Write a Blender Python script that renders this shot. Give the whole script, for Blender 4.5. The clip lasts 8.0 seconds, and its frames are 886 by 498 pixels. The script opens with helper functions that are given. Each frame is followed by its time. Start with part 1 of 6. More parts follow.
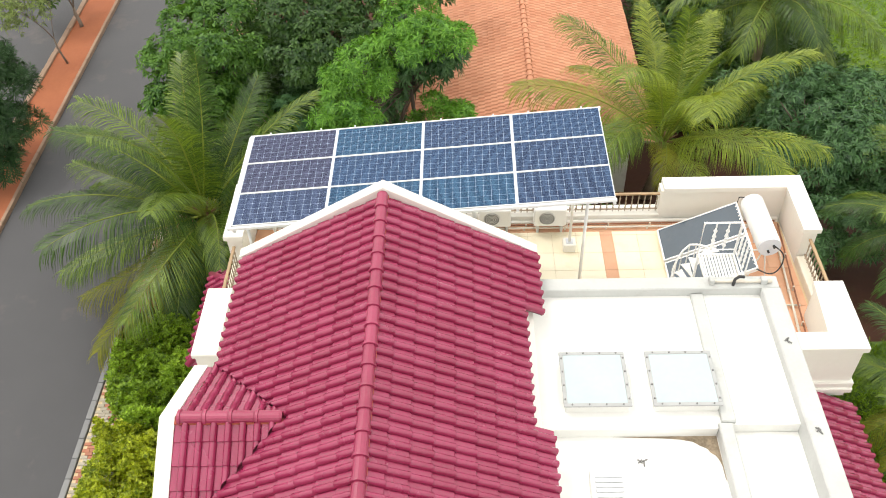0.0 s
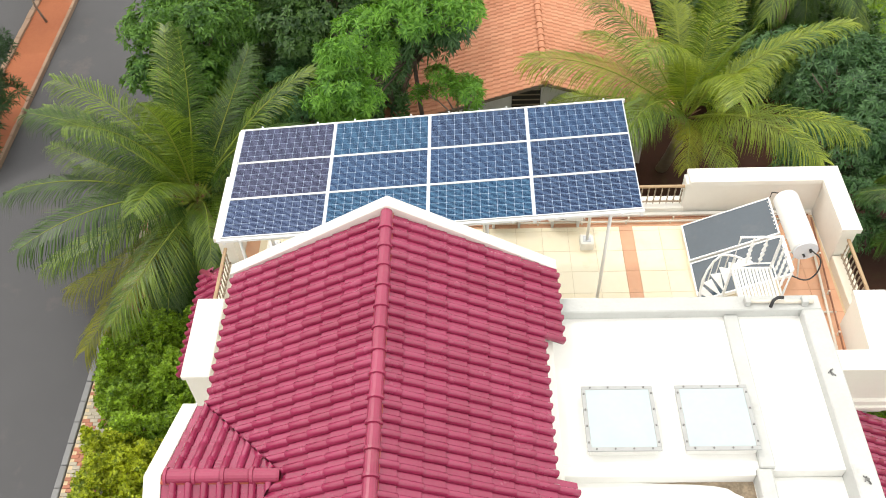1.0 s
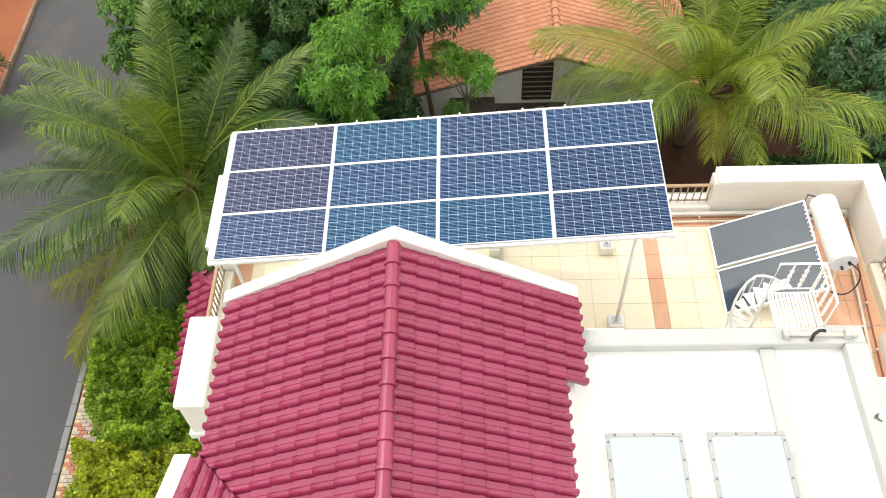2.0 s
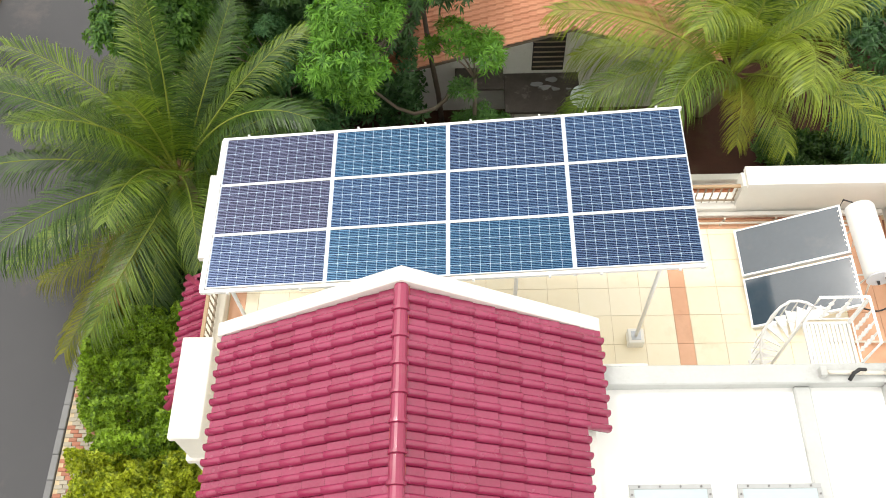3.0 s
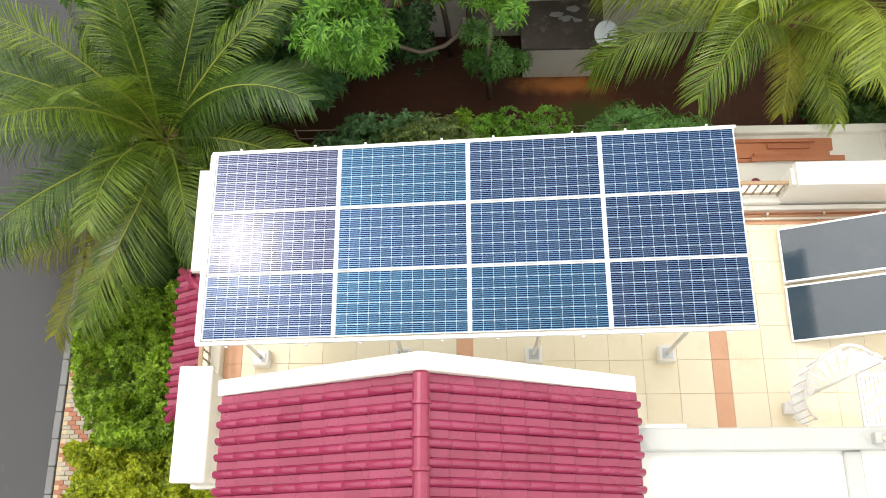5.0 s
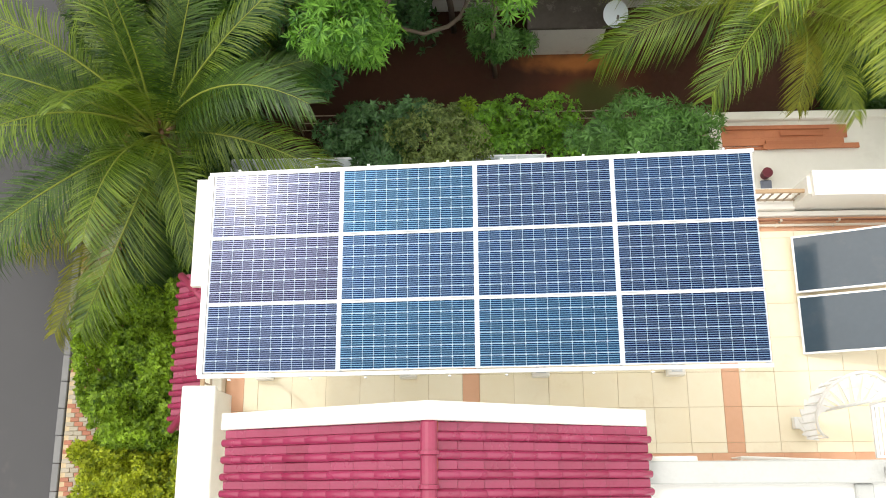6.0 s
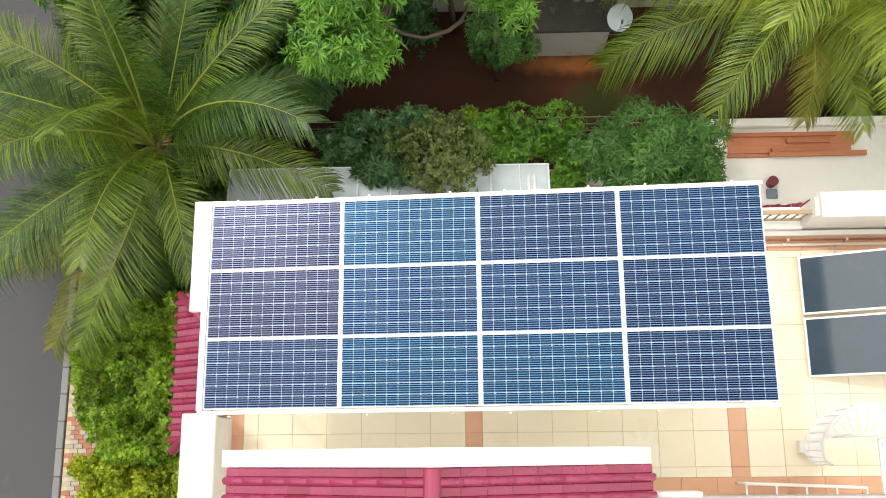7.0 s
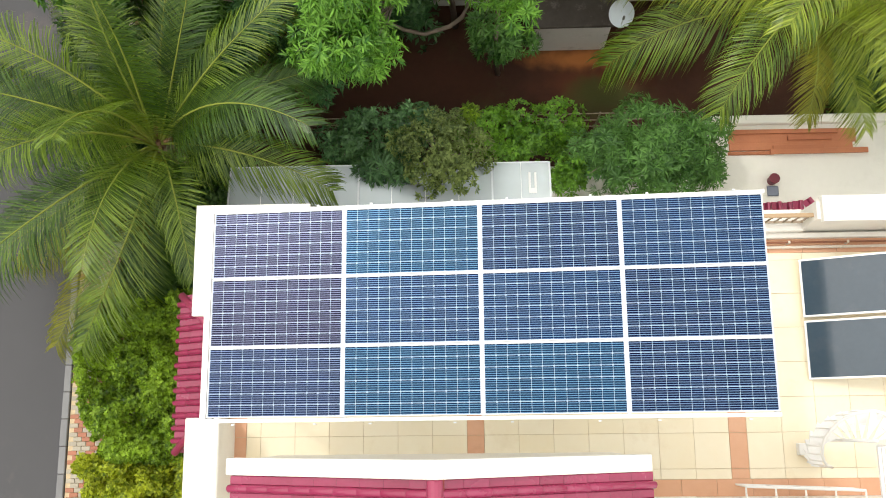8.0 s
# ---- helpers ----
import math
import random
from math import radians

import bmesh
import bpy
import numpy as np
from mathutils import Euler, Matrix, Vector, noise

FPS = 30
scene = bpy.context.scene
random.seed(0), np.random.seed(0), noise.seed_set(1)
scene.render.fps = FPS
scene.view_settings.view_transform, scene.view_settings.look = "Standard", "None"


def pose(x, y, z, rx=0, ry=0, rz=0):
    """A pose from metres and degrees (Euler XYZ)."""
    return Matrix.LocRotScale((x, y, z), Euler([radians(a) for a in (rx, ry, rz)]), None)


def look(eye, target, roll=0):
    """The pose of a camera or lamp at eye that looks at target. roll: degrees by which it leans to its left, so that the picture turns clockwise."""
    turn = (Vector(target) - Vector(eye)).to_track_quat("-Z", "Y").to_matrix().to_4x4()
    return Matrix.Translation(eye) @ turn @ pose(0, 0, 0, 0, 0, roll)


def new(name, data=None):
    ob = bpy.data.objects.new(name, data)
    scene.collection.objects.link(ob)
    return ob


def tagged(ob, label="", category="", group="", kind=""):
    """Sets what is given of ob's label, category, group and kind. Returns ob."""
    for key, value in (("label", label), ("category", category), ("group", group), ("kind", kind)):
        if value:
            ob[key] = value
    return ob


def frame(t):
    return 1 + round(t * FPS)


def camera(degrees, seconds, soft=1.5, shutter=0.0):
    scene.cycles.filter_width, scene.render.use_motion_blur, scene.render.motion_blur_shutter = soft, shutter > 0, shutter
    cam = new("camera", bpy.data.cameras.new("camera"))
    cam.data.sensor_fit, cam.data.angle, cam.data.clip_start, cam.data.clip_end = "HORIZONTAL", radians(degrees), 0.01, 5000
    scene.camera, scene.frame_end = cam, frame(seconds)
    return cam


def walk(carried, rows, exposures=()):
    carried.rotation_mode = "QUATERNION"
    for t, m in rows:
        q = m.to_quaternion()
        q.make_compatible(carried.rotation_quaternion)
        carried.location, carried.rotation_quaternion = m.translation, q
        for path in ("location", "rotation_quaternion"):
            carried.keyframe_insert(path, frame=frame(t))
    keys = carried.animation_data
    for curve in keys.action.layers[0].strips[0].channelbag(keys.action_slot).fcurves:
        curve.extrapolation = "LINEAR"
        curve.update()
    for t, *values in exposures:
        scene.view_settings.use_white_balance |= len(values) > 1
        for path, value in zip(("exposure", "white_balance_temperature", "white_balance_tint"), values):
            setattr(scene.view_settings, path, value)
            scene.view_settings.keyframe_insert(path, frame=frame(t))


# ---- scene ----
cam = camera(53.0, 8.0, soft=0.98)
PATH = [
    (0, (0.265, 0.151, 19.953), (0.209, 1.559, 18.534), -2.5),
    (0.5, (0.15, 1.308, 19.959), (0.093, 2.657, 18.483), -2.7),
    (1, (0.05, 2.454, 19.948), (-0.007, 3.742, 18.419), -2.9),
    (1.5, (-0.051, 3.578, 19.945), (-0.11, 4.802, 18.364), -3.1),
    (3, (-0.347, 6.783, 19.916), (-0.408, 7.79, 18.189), -3.9),
    (3.5, (-0.428, 7.757, 19.878), (-0.49, 8.686, 18.108), -4.2),
    (4, (-0.512, 8.671, 19.852), (-0.573, 9.52, 18.043), -4.5),
    (4.5, (-0.61, 9.555, 19.88), (-0.669, 10.314, 18.031), -4.9),
    (6, (-0.783, 11.899, 19.982), (-0.844, 12.411, 18.05), -7.4),
    (6.5, (-0.798, 12.463, 19.968), (-0.859, 12.945, 18.028), -8.0),
    (7, (-0.81, 12.832, 19.982), (-0.872, 13.28, 18.033), -8.6),
    (7.5, (-0.834, 13.059, 20.045), (-0.895, 13.474, 18.09), -9.1),
    (8, (-0.844, 13.242, 20.093), (-0.905, 13.644, 18.135), -9.4),
]
walk(cam, [(t, look(eye, target, roll)) for t, eye, target, roll in PATH])

# ---- world and light ----
SUN_ELEV, SUN_AZ = 59.0, -50.5
SUN_DIR = Vector((math.sin(radians(SUN_AZ)) * math.cos(radians(SUN_ELEV)), math.cos(radians(SUN_AZ)) * math.cos(radians(SUN_ELEV)), math.sin(radians(SUN_ELEV))))
world = bpy.data.worlds.new("sky")
scene.world = world
world.use_nodes = True
wn = world.node_tree.nodes
sky = wn.new("ShaderNodeTexSky")
sky.sky_type = "NISHITA"
sky.sun_disc = False
sky.sun_elevation = radians(SUN_ELEV)
sky.sun_rotation = radians(SUN_AZ)
sky.dust_density = 3.0
sky.air_density = 1.0
haze = wn.new("ShaderNodeMix")
haze.data_type = "RGBA"
haze.inputs[0].default_value = 0.82
haze.inputs[7].default_value = (7.6, 7.3, 6.6, 1)
world.node_tree.links.new(sky.outputs[0], haze.inputs[6])
# an overcast sky is brighter overhead than at the horizon
way = wn.new("ShaderNodeTexCoord")
height = wn.new("ShaderNodeSeparateXYZ")
world.node_tree.links.new(way.outputs["Generated"], height.inputs[0])
grade = wn.new("ShaderNodeMapRange")
grade.inputs["To Min"].default_value = 0.78
grade.inputs["To Max"].default_value = 1.11
world.node_tree.links.new(height.outputs["Z"], grade.inputs["Value"])
veil = wn.new("ShaderNodeVectorMath")
veil.operation = "SCALE"
world.node_tree.links.new(haze.outputs[2], veil.inputs[0])
world.node_tree.links.new(grade.outputs[0], veil.inputs["Scale"])
world.node_tree.links.new(veil.outputs[0], wn["Background"].inputs["Color"])
wn["Background"].inputs["Strength"].default_value = 0.192
sun_data = bpy.data.lights.new("sun", "SUN")
sun_data.energy = 0.6
sun_data.angle = radians(3)
sun_data.color = (1.0, 0.96, 0.9)
sun = new("sun", sun_data)
sun.matrix_basis = look(SUN_DIR * 60, (0, 0, 0))
scene.view_settings.exposure = 0.5


# ---- materials ----
def mat(name, a, b, rough=0.6, big=0.6, fine=14.0, bump=0.15, metal=0.0, spread=0.0, island=0.0, stain=None, amount=0.35, coat=0.0, rough_var=0.12, spec=0.5):
    """A surface with a base colour that drifts from a to b, fine grain, relief, and a stain colour."""
    m = bpy.data.materials.new(name)
    m.use_nodes = True
    nt = m.node_tree
    n, l = nt.nodes, nt.links
    p = n["Principled BSDF"]
    geo = n.new("ShaderNodeNewGeometry")
    n1 = n.new("ShaderNodeTexNoise")
    n1.inputs["Scale"].default_value = big
    n1.inputs["Detail"].default_value = 6
    n1.inputs["Roughness"].default_value = 0.6
    n2 = n.new("ShaderNodeTexNoise")
    n2.inputs["Scale"].default_value = fine
    n2.inputs["Detail"].default_value = 4
    for q in (n1, n2):
        l.new(geo.outputs["Position"], q.inputs["Vector"])
    mix = n.new("ShaderNodeMix")
    mix.data_type = "RGBA"
    mix.inputs[6].default_value = (*a, 1)
    mix.inputs[7].default_value = (*b, 1)
    add = n.new("ShaderNodeMath")
    add.operation = "MULTIPLY_ADD"
    l.new(n2.outputs["Fac"], add.inputs[0])
    add.inputs[1].default_value = 0.5
    sub = n.new("ShaderNodeMath")
    sub.operation = "MULTIPLY_ADD"
    l.new(n1.outputs["Fac"], sub.inputs[0])
    sub.inputs[1].default_value = 1.4
    sub.inputs[2].default_value = -0.45
    l.new(sub.outputs[0], add.inputs[2])
    fac = add.outputs[0]
    if spread or island:
        src = n.new("ShaderNodeObjectInfo").outputs["Random"] if spread else geo.outputs["Random Per Island"]
        k = n.new("ShaderNodeMath")
        k.operation = "MULTIPLY_ADD"
        l.new(src, k.inputs[0])
        k.inputs[1].default_value = spread or island
        off = n.new("ShaderNodeMath")
        off.operation = "SUBTRACT"
        l.new(fac, off.inputs[0])
        off.inputs[1].default_value = (spread or island) / 2
        l.new(off.outputs[0], k.inputs[2])
        fac = k.outputs[0]
    cl = n.new("ShaderNodeClamp")
    l.new(fac, cl.inputs["Value"])
    l.new(cl.outputs[0], mix.inputs[0])
    col = mix.outputs[2]
    if stain:
        n3 = n.new("ShaderNodeTexNoise")
        n3.inputs["Scale"].default_value = big * 1.7
        n3.inputs["Detail"].default_value = 8
        n3.inputs["Roughness"].default_value = 0.7
        l.new(geo.outputs["Position"], n3.inputs["Vector"])
        r = n.new("ShaderNodeValToRGB")
        r.color_ramp.elements[0].position = 0.56
        r.color_ramp.elements[1].position = 0.74
        l.new(n3.outputs["Fac"], r.inputs[0])
        f2 = n.new("ShaderNodeMath")
        f2.operation = "MULTIPLY"
        f2.inputs[1].default_value = amount
        l.new(r.outputs[0], f2.inputs[0])
        mx = n.new("ShaderNodeMix")
        mx.data_type = "RGBA"
        l.new(f2.outputs[0], mx.inputs[0])
        l.new(col, mx.inputs[6])
        mx.inputs[7].default_value = (*stain, 1)
        col = mx.outputs[2]
    l.new(col, p.inputs["Base Color"])
    rr = n.new("ShaderNodeMapRange")
    rr.inputs["To Min"].default_value = max(0.02, rough - rough_var)
    rr.inputs["To Max"].default_value = min(1, rough + rough_var)
    l.new(n1.outputs["Fac"], rr.inputs["Value"])
    l.new(rr.outputs[0], p.inputs["Roughness"])
    p.inputs["Metallic"].default_value = metal
    p.inputs["Coat Weight"].default_value = coat
    p.inputs["Specular IOR Level"].default_value = spec
    if bump:
        bp = n.new("ShaderNodeBump")
        bp.inputs["Strength"].default_value = bump
        bp.inputs["Distance"].default_value = 0.02
        l.new(n2.outputs["Fac"], bp.inputs["Height"])
        l.new(bp.outputs[0], p.inputs["Normal"])
    return m


def leaf_mat(name, dark, light, glow=0.25, rough=0.5, spec=0.25):
    """Leaves: each leaf has its own shade, and lets some light through."""
    m = mat(name, dark, light, rough=rough, big=0.9, fine=30, bump=0, island=0.9, spec=spec)
    n, l = m.node_tree.nodes, m.node_tree.links
    p = n["Principled BSDF"]
    tr = n.new("ShaderNodeBsdfTranslucent")
    tr.inputs["Color"].default_value = (light[0] * 1.1, light[1] * 1.1, light[2] * 0.5, 1)
    mx = n.new("ShaderNodeMixShader")
    mx.inputs[0].default_value = glow
    l.new(p.outputs[0], mx.inputs[1])
    l.new(tr.outputs[0], mx.inputs[2])
    l.new(mx.outputs[0], n["Material Output"].inputs["Surface"])
    return m


WHITE = mat("white_paint", (0.83, 0.81, 0.76), (0.76, 0.74, 0.685), 0.7, 0.5, 9, 0.08, stain=(0.5, 0.47, 0.42), amount=0.22)
CREAM = mat("cream_paint", (0.78, 0.74, 0.64), (0.7, 0.65, 0.54), 0.7, 0.5, 9, 0.08, stain=(0.5, 0.44, 0.34), amount=0.2)
CONCRETE = mat("white_cement", (0.55, 0.565, 0.555), (0.45, 0.46, 0.445), 0.8, 1.1, 16, 0.2, stain=(0.3, 0.29, 0.26), amount=0.4)
SLAB = mat("white_roof_coating", (0.8, 0.8, 0.78), (0.74, 0.74, 0.71), 0.65, 0.5, 10, 0.1, stain=(0.55, 0.53, 0.48), amount=0.3)
MAROON = mat("maroon_glazed_clay", (0.24, 0.016, 0.058), (0.34, 0.036, 0.105), 0.26, 0.8, 22, 0.08, spread=0.45, stain=(0.32, 0.06, 0.11), amount=0.35, spec=0.5, coat=0.45)
MAROON_RIDGE = mat("maroon_ridge_clay", (0.24, 0.02, 0.06), (0.33, 0.042, 0.1), 0.32, 0.8, 22, 0.12, spread=0.5, stain=(0.36, 0.13, 0.13), amount=0.3, spec=0.4, coat=0.3)
UNDER = mat("roof_underlay", (0.16, 0.012, 0.04), (0.1, 0.01, 0.025), 0.8, 1, 15, 0.1)
MORTAR = mat("orange_mortar", (0.52, 0.15, 0.08), (0.4, 0.09, 0.07), 0.9, 2, 20, 0.3)
TILE_Y = mat("yellow_floor_tile", (0.84, 0.74, 0.53), (0.87, 0.8, 0.63), 0.45, 0.7, 8, 0.05, spread=0.6, stain=(0.6, 0.45, 0.24), amount=0.3)
TILE_T = mat("terracotta_floor_tile", (0.64, 0.34, 0.2), (0.72, 0.42, 0.27), 0.5, 0.7, 8, 0.05, spread=0.5, stain=(0.4, 0.2, 0.12), amount=0.3)
GROUT = mat("brown_grout", (0.66, 0.54, 0.36), (0.56, 0.44, 0.27), 0.9, 2, 20, 0.1)
ALU = mat("white_aluminium", (0.82, 0.83, 0.84), (0.74, 0.75, 0.76), 0.38, 1.5, 20, 0.02, metal=0.25)
STEEL = mat("galvanised_steel", (0.62, 0.64, 0.66), (0.52, 0.54, 0.57), 0.4, 3, 25, 0.05, metal=0.7)
BACKSHEET = mat("white_backsheet", (0.41, 0.51, 0.65), (0.36, 0.46, 0.6), 0.18, 1, 10, 0.0, coat=0.6)
WHITE_METAL = mat("white_enamel_metal", (0.82, 0.82, 0.81), (0.75, 0.75, 0.74), 0.4, 2, 20, 0.03)
PIPE = mat("brown_pipe", (0.3, 0.12, 0.06), (0.22, 0.09, 0.05), 0.5, 3, 20, 0.05)
PVC = mat("cream_pvc_pipe", (0.74, 0.7, 0.62), (0.66, 0.6, 0.5), 0.45, 3, 20, 0.03)
BLACK = mat("black_rubber", (0.02, 0.02, 0.022), (0.035, 0.035, 0.035), 0.6, 3, 20, 0.05)
DARKGRILL = mat("grey_grille", (0.2, 0.2, 0.19), (0.14, 0.14, 0.14), 0.5, 3, 20, 0.05)
COLLECTOR = mat("collector_glass", (0.028, 0.05, 0.074), (0.042, 0.068, 0.096), 0.08, 0.6, 12, 0.0, coat=0.6, rough_var=0.03, stain=(0.09, 0.1, 0.11), amount=0.35, spec=0.6)
WOOD = mat("brown_wood", (0.46, 0.32, 0.19), (0.37, 0.25, 0.14), 0.6, 2, 30, 0.2, spread=0.5)
PLANK = mat("red_brown_plank", (0.4, 0.13, 0.06), (0.5, 0.19, 0.09), 0.6, 2, 30, 0.2, spread=0.8, stain=(0.25, 0.1, 0.06), amount=0.4)
IRON = mat("painted_iron", (0.28, 0.22, 0.16), (0.36, 0.29, 0.21), 0.6, 3, 20, 0.1)
ASPHALT = mat("asphalt", (0.056, 0.056, 0.061), (0.09, 0.089, 0.094), 0.8, 0.22, 60, 0.25, stain=(0.17, 0.14, 0.13), amount=0.55)
SOIL = mat("red_soil", (0.28, 0.085, 0.036), (0.38, 0.13, 0.055), 0.95, 0.6, 9, 0.6, stain=(0.26, 0.1, 0.05), amount=0.6)
# the shade below the trees is put into this dark soil colour
YARD = mat("shade_darkened_soil", (0.043, 0.0155, 0.0085), (0.077, 0.027, 0.0135), 0.95, 0.5, 7, 0.6, stain=(0.07, 0.06, 0.02), amount=0.5)


def spread_on(m, colour, centre, reach, amount, scale=1.6):
    """Mixes a spill of another earth into a ground material, with a ragged soft border."""
    n, l = m.node_tree.nodes, m.node_tree.links
    p = n["Principled BSDF"]
    col = p.inputs["Base Color"].links[0].from_socket
    geo = n.new("ShaderNodeNewGeometry")
    mp = n.new("ShaderNodeMapping")
    mp.inputs["Location"].default_value = (-centre[0] / reach[0], -centre[1] / reach[1], 0)
    mp.inputs["Scale"].default_value = (1 / reach[0], 1 / reach[1], 0)
    l.new(geo.outputs["Position"], mp.inputs["Vector"])
    gr = n.new("ShaderNodeVectorMath")
    gr.operation = "LENGTH"
    l.new(mp.outputs[0], gr.inputs[0])
    nz = n.new("ShaderNodeTexNoise")
    nz.inputs["Scale"].default_value = scale
    nz.inputs["Detail"].default_value = 7
    l.new(geo.outputs["Position"], nz.inputs["Vector"])
    ad = n.new("ShaderNodeMath")
    ad.operation = "MULTIPLY_ADD"
    l.new(nz.outputs["Fac"], ad.inputs[0])
    ad.inputs[1].default_value = 1.1
    l.new(gr.outputs["Value"], ad.inputs[2])
    mr = n.new("ShaderNodeMapRange")
    mr.interpolation_type = "SMOOTHSTEP"
    mr.inputs["From Min"].default_value = 0.7
    mr.inputs["From Max"].default_value = 1.6
    mr.inputs["To Min"].default_value = amount
    mr.inputs["To Max"].default_value = 0
    l.new(ad.outputs[0], mr.inputs["Value"])
    mx = n.new("ShaderNodeMix")
    mx.data_type = "RGBA"
    l.new(mr.outputs[0], mx.inputs[0])
    l.new(col, mx.inputs[6])
    mx.inputs[7].default_value = (*colour, 1)
    l.new(mx.outputs[2], p.inputs["Base Color"])


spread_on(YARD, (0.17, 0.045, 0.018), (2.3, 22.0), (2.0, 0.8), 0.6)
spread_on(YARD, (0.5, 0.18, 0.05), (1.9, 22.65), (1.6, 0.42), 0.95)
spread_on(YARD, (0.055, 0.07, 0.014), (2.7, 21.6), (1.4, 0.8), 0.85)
GRASS_GROUND = mat("grass_ground", (0.07, 0.13, 0.025), (0.12, 0.19, 0.04), 0.95, 0.5, 12, 0.6, stain=(0.16, 0.14, 0.06), amount=0.4)
KERB = mat("kerb_concrete", (0.26, 0.26, 0.265), (0.2, 0.2, 0.205), 0.85, 1.5, 20, 0.3, spread=0.5)
KERB_WARM = mat("dusty_kerb", (0.32, 0.22, 0.15), (0.25, 0.16, 0.11), 0.85, 1.5, 20, 0.3, spread=0.5)
PAVER_R = mat("red_paver", (0.46, 0.19, 0.12), (0.38, 0.17, 0.11), 0.85, 2, 25, 0.25, spread=0.8, stain=(0.3, 0.22, 0.16), amount=0.4)
PAVER_G = mat("beige_paver", (0.46, 0.41, 0.33), (0.37, 0.33, 0.26), 0.85, 2, 25, 0.25, spread=0.8, stain=(0.28, 0.26, 0.16), amount=0.4)
ORANGE = mat("orange_clay_tile", (0.62, 0.3, 0.175), (0.52, 0.22, 0.12), 0.7, 0.5, 20, 0.2, spread=0.7, stain=(0.3, 0.12, 0.07), amount=0.35)
ORANGE_J = mat("orange_clay_tiles", (0.62, 0.3, 0.175), (0.52, 0.22, 0.12), 0.7, 0.5, 20, 0.2, island=0.7, stain=(0.3, 0.12, 0.07), amount=0.35)
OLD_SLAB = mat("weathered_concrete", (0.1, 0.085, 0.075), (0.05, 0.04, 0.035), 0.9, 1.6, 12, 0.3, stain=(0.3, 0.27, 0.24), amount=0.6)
OLD_WALL = mat("weathered_whitewash", (0.74, 0.73, 0.7), (0.62, 0.61, 0.58), 0.85, 1, 12, 0.2, stain=(0.25, 0.22, 0.18), amount=0.4)
DARK = mat("dark_opening", (0.015, 0.014, 0.013), (0.025, 0.022, 0.02), 0.5, 2, 20, 0.0)
BARK = mat("bark", (0.16, 0.12, 0.09), (0.24, 0.19, 0.15), 0.9, 3, 30, 0.6)
PALM_BARK = mat("palm_bark", (0.2, 0.15, 0.1), (0.3, 0.24, 0.17), 0.9, 3, 30, 0.6)
PALM_LEAF = leaf_mat("palm_leaflet", (0.01, 0.042, 0.004), (0.215, 0.315, 0.03), 0.22, 0.36, 0.5)
PALM_YELLOW = leaf_mat("palm_leaflet_yellowing", (0.08, 0.11, 0.012), (0.32, 0.31, 0.035), 0.3, 0.45)
PALM_BRIGHT = leaf_mat("palm_leaflet_bright", (0.03, 0.085, 0.005), (0.37, 0.45, 0.05), 0.34, 0.36, 0.5)
PALM_DARK = leaf_mat("palm_leaflet_dark", (0.007, 0.03, 0.004), (0.085, 0.165, 0.02), 0.18, 0.36, 0.45)
RACHIS = mat("palm_rib", (0.16, 0.21, 0.03), (0.26, 0.29, 0.05), 0.65, 3, 20, 0.05, spec=0.2)
FIBRE = mat("palm_crown_fibre", (0.16, 0.09, 0.05), (0.24, 0.14, 0.07), 0.9, 4, 30, 0.5)
MANGO = leaf_mat("mango_leaf_fresh", (0.022, 0.1, 0.01), (0.22, 0.46, 0.055), 0.26, 0.42, 0.35)
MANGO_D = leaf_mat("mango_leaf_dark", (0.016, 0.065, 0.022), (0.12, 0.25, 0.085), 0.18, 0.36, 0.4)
BARK_DARK = mat("dark_bark", (0.07, 0.05, 0.04), (0.12, 0.09, 0.07), 0.9, 3, 30, 0.6)
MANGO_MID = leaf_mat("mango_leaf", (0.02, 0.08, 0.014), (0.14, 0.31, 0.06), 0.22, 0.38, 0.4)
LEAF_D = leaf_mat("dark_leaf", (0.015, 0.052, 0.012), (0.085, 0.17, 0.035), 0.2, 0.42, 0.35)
LEAF_M = leaf_mat("green_leaf", (0.014, 0.045, 0.01), (0.28, 0.36, 0.1), 0.24, 0.45, 0.4)
LEAF_M2 = leaf_mat("feathery_leaf", (0.02, 0.08, 0.028), (0.08, 0.18, 0.055), 0.22)
LEAF_L = leaf_mat("bright_leaf", (0.02, 0.075, 0.014), (0.14, 0.29, 0.04), 0.26, 0.42, 0.35)
LEAF_Y = leaf_mat("yellow_green_leaf", (0.02, 0.07, 0.006), (0.58, 0.64, 0.04), 0.32, 0.45, 0.3)
LEAF_HEDGE = leaf_mat("hedge_leaf", (0.012, 0.05, 0.005), (0.34, 0.52, 0.035), 0.3, 0.45, 0.3)
LEAF_SHRUB = leaf_mat("shrub_leaf", (0.025, 0.085, 0.008), (0.22, 0.46, 0.035), 0.3, 0.42, 0.4)
NEEDLE = leaf_mat("needle_leaf", (0.012, 0.04, 0.012), (0.045, 0.1, 0.03), 0.1)


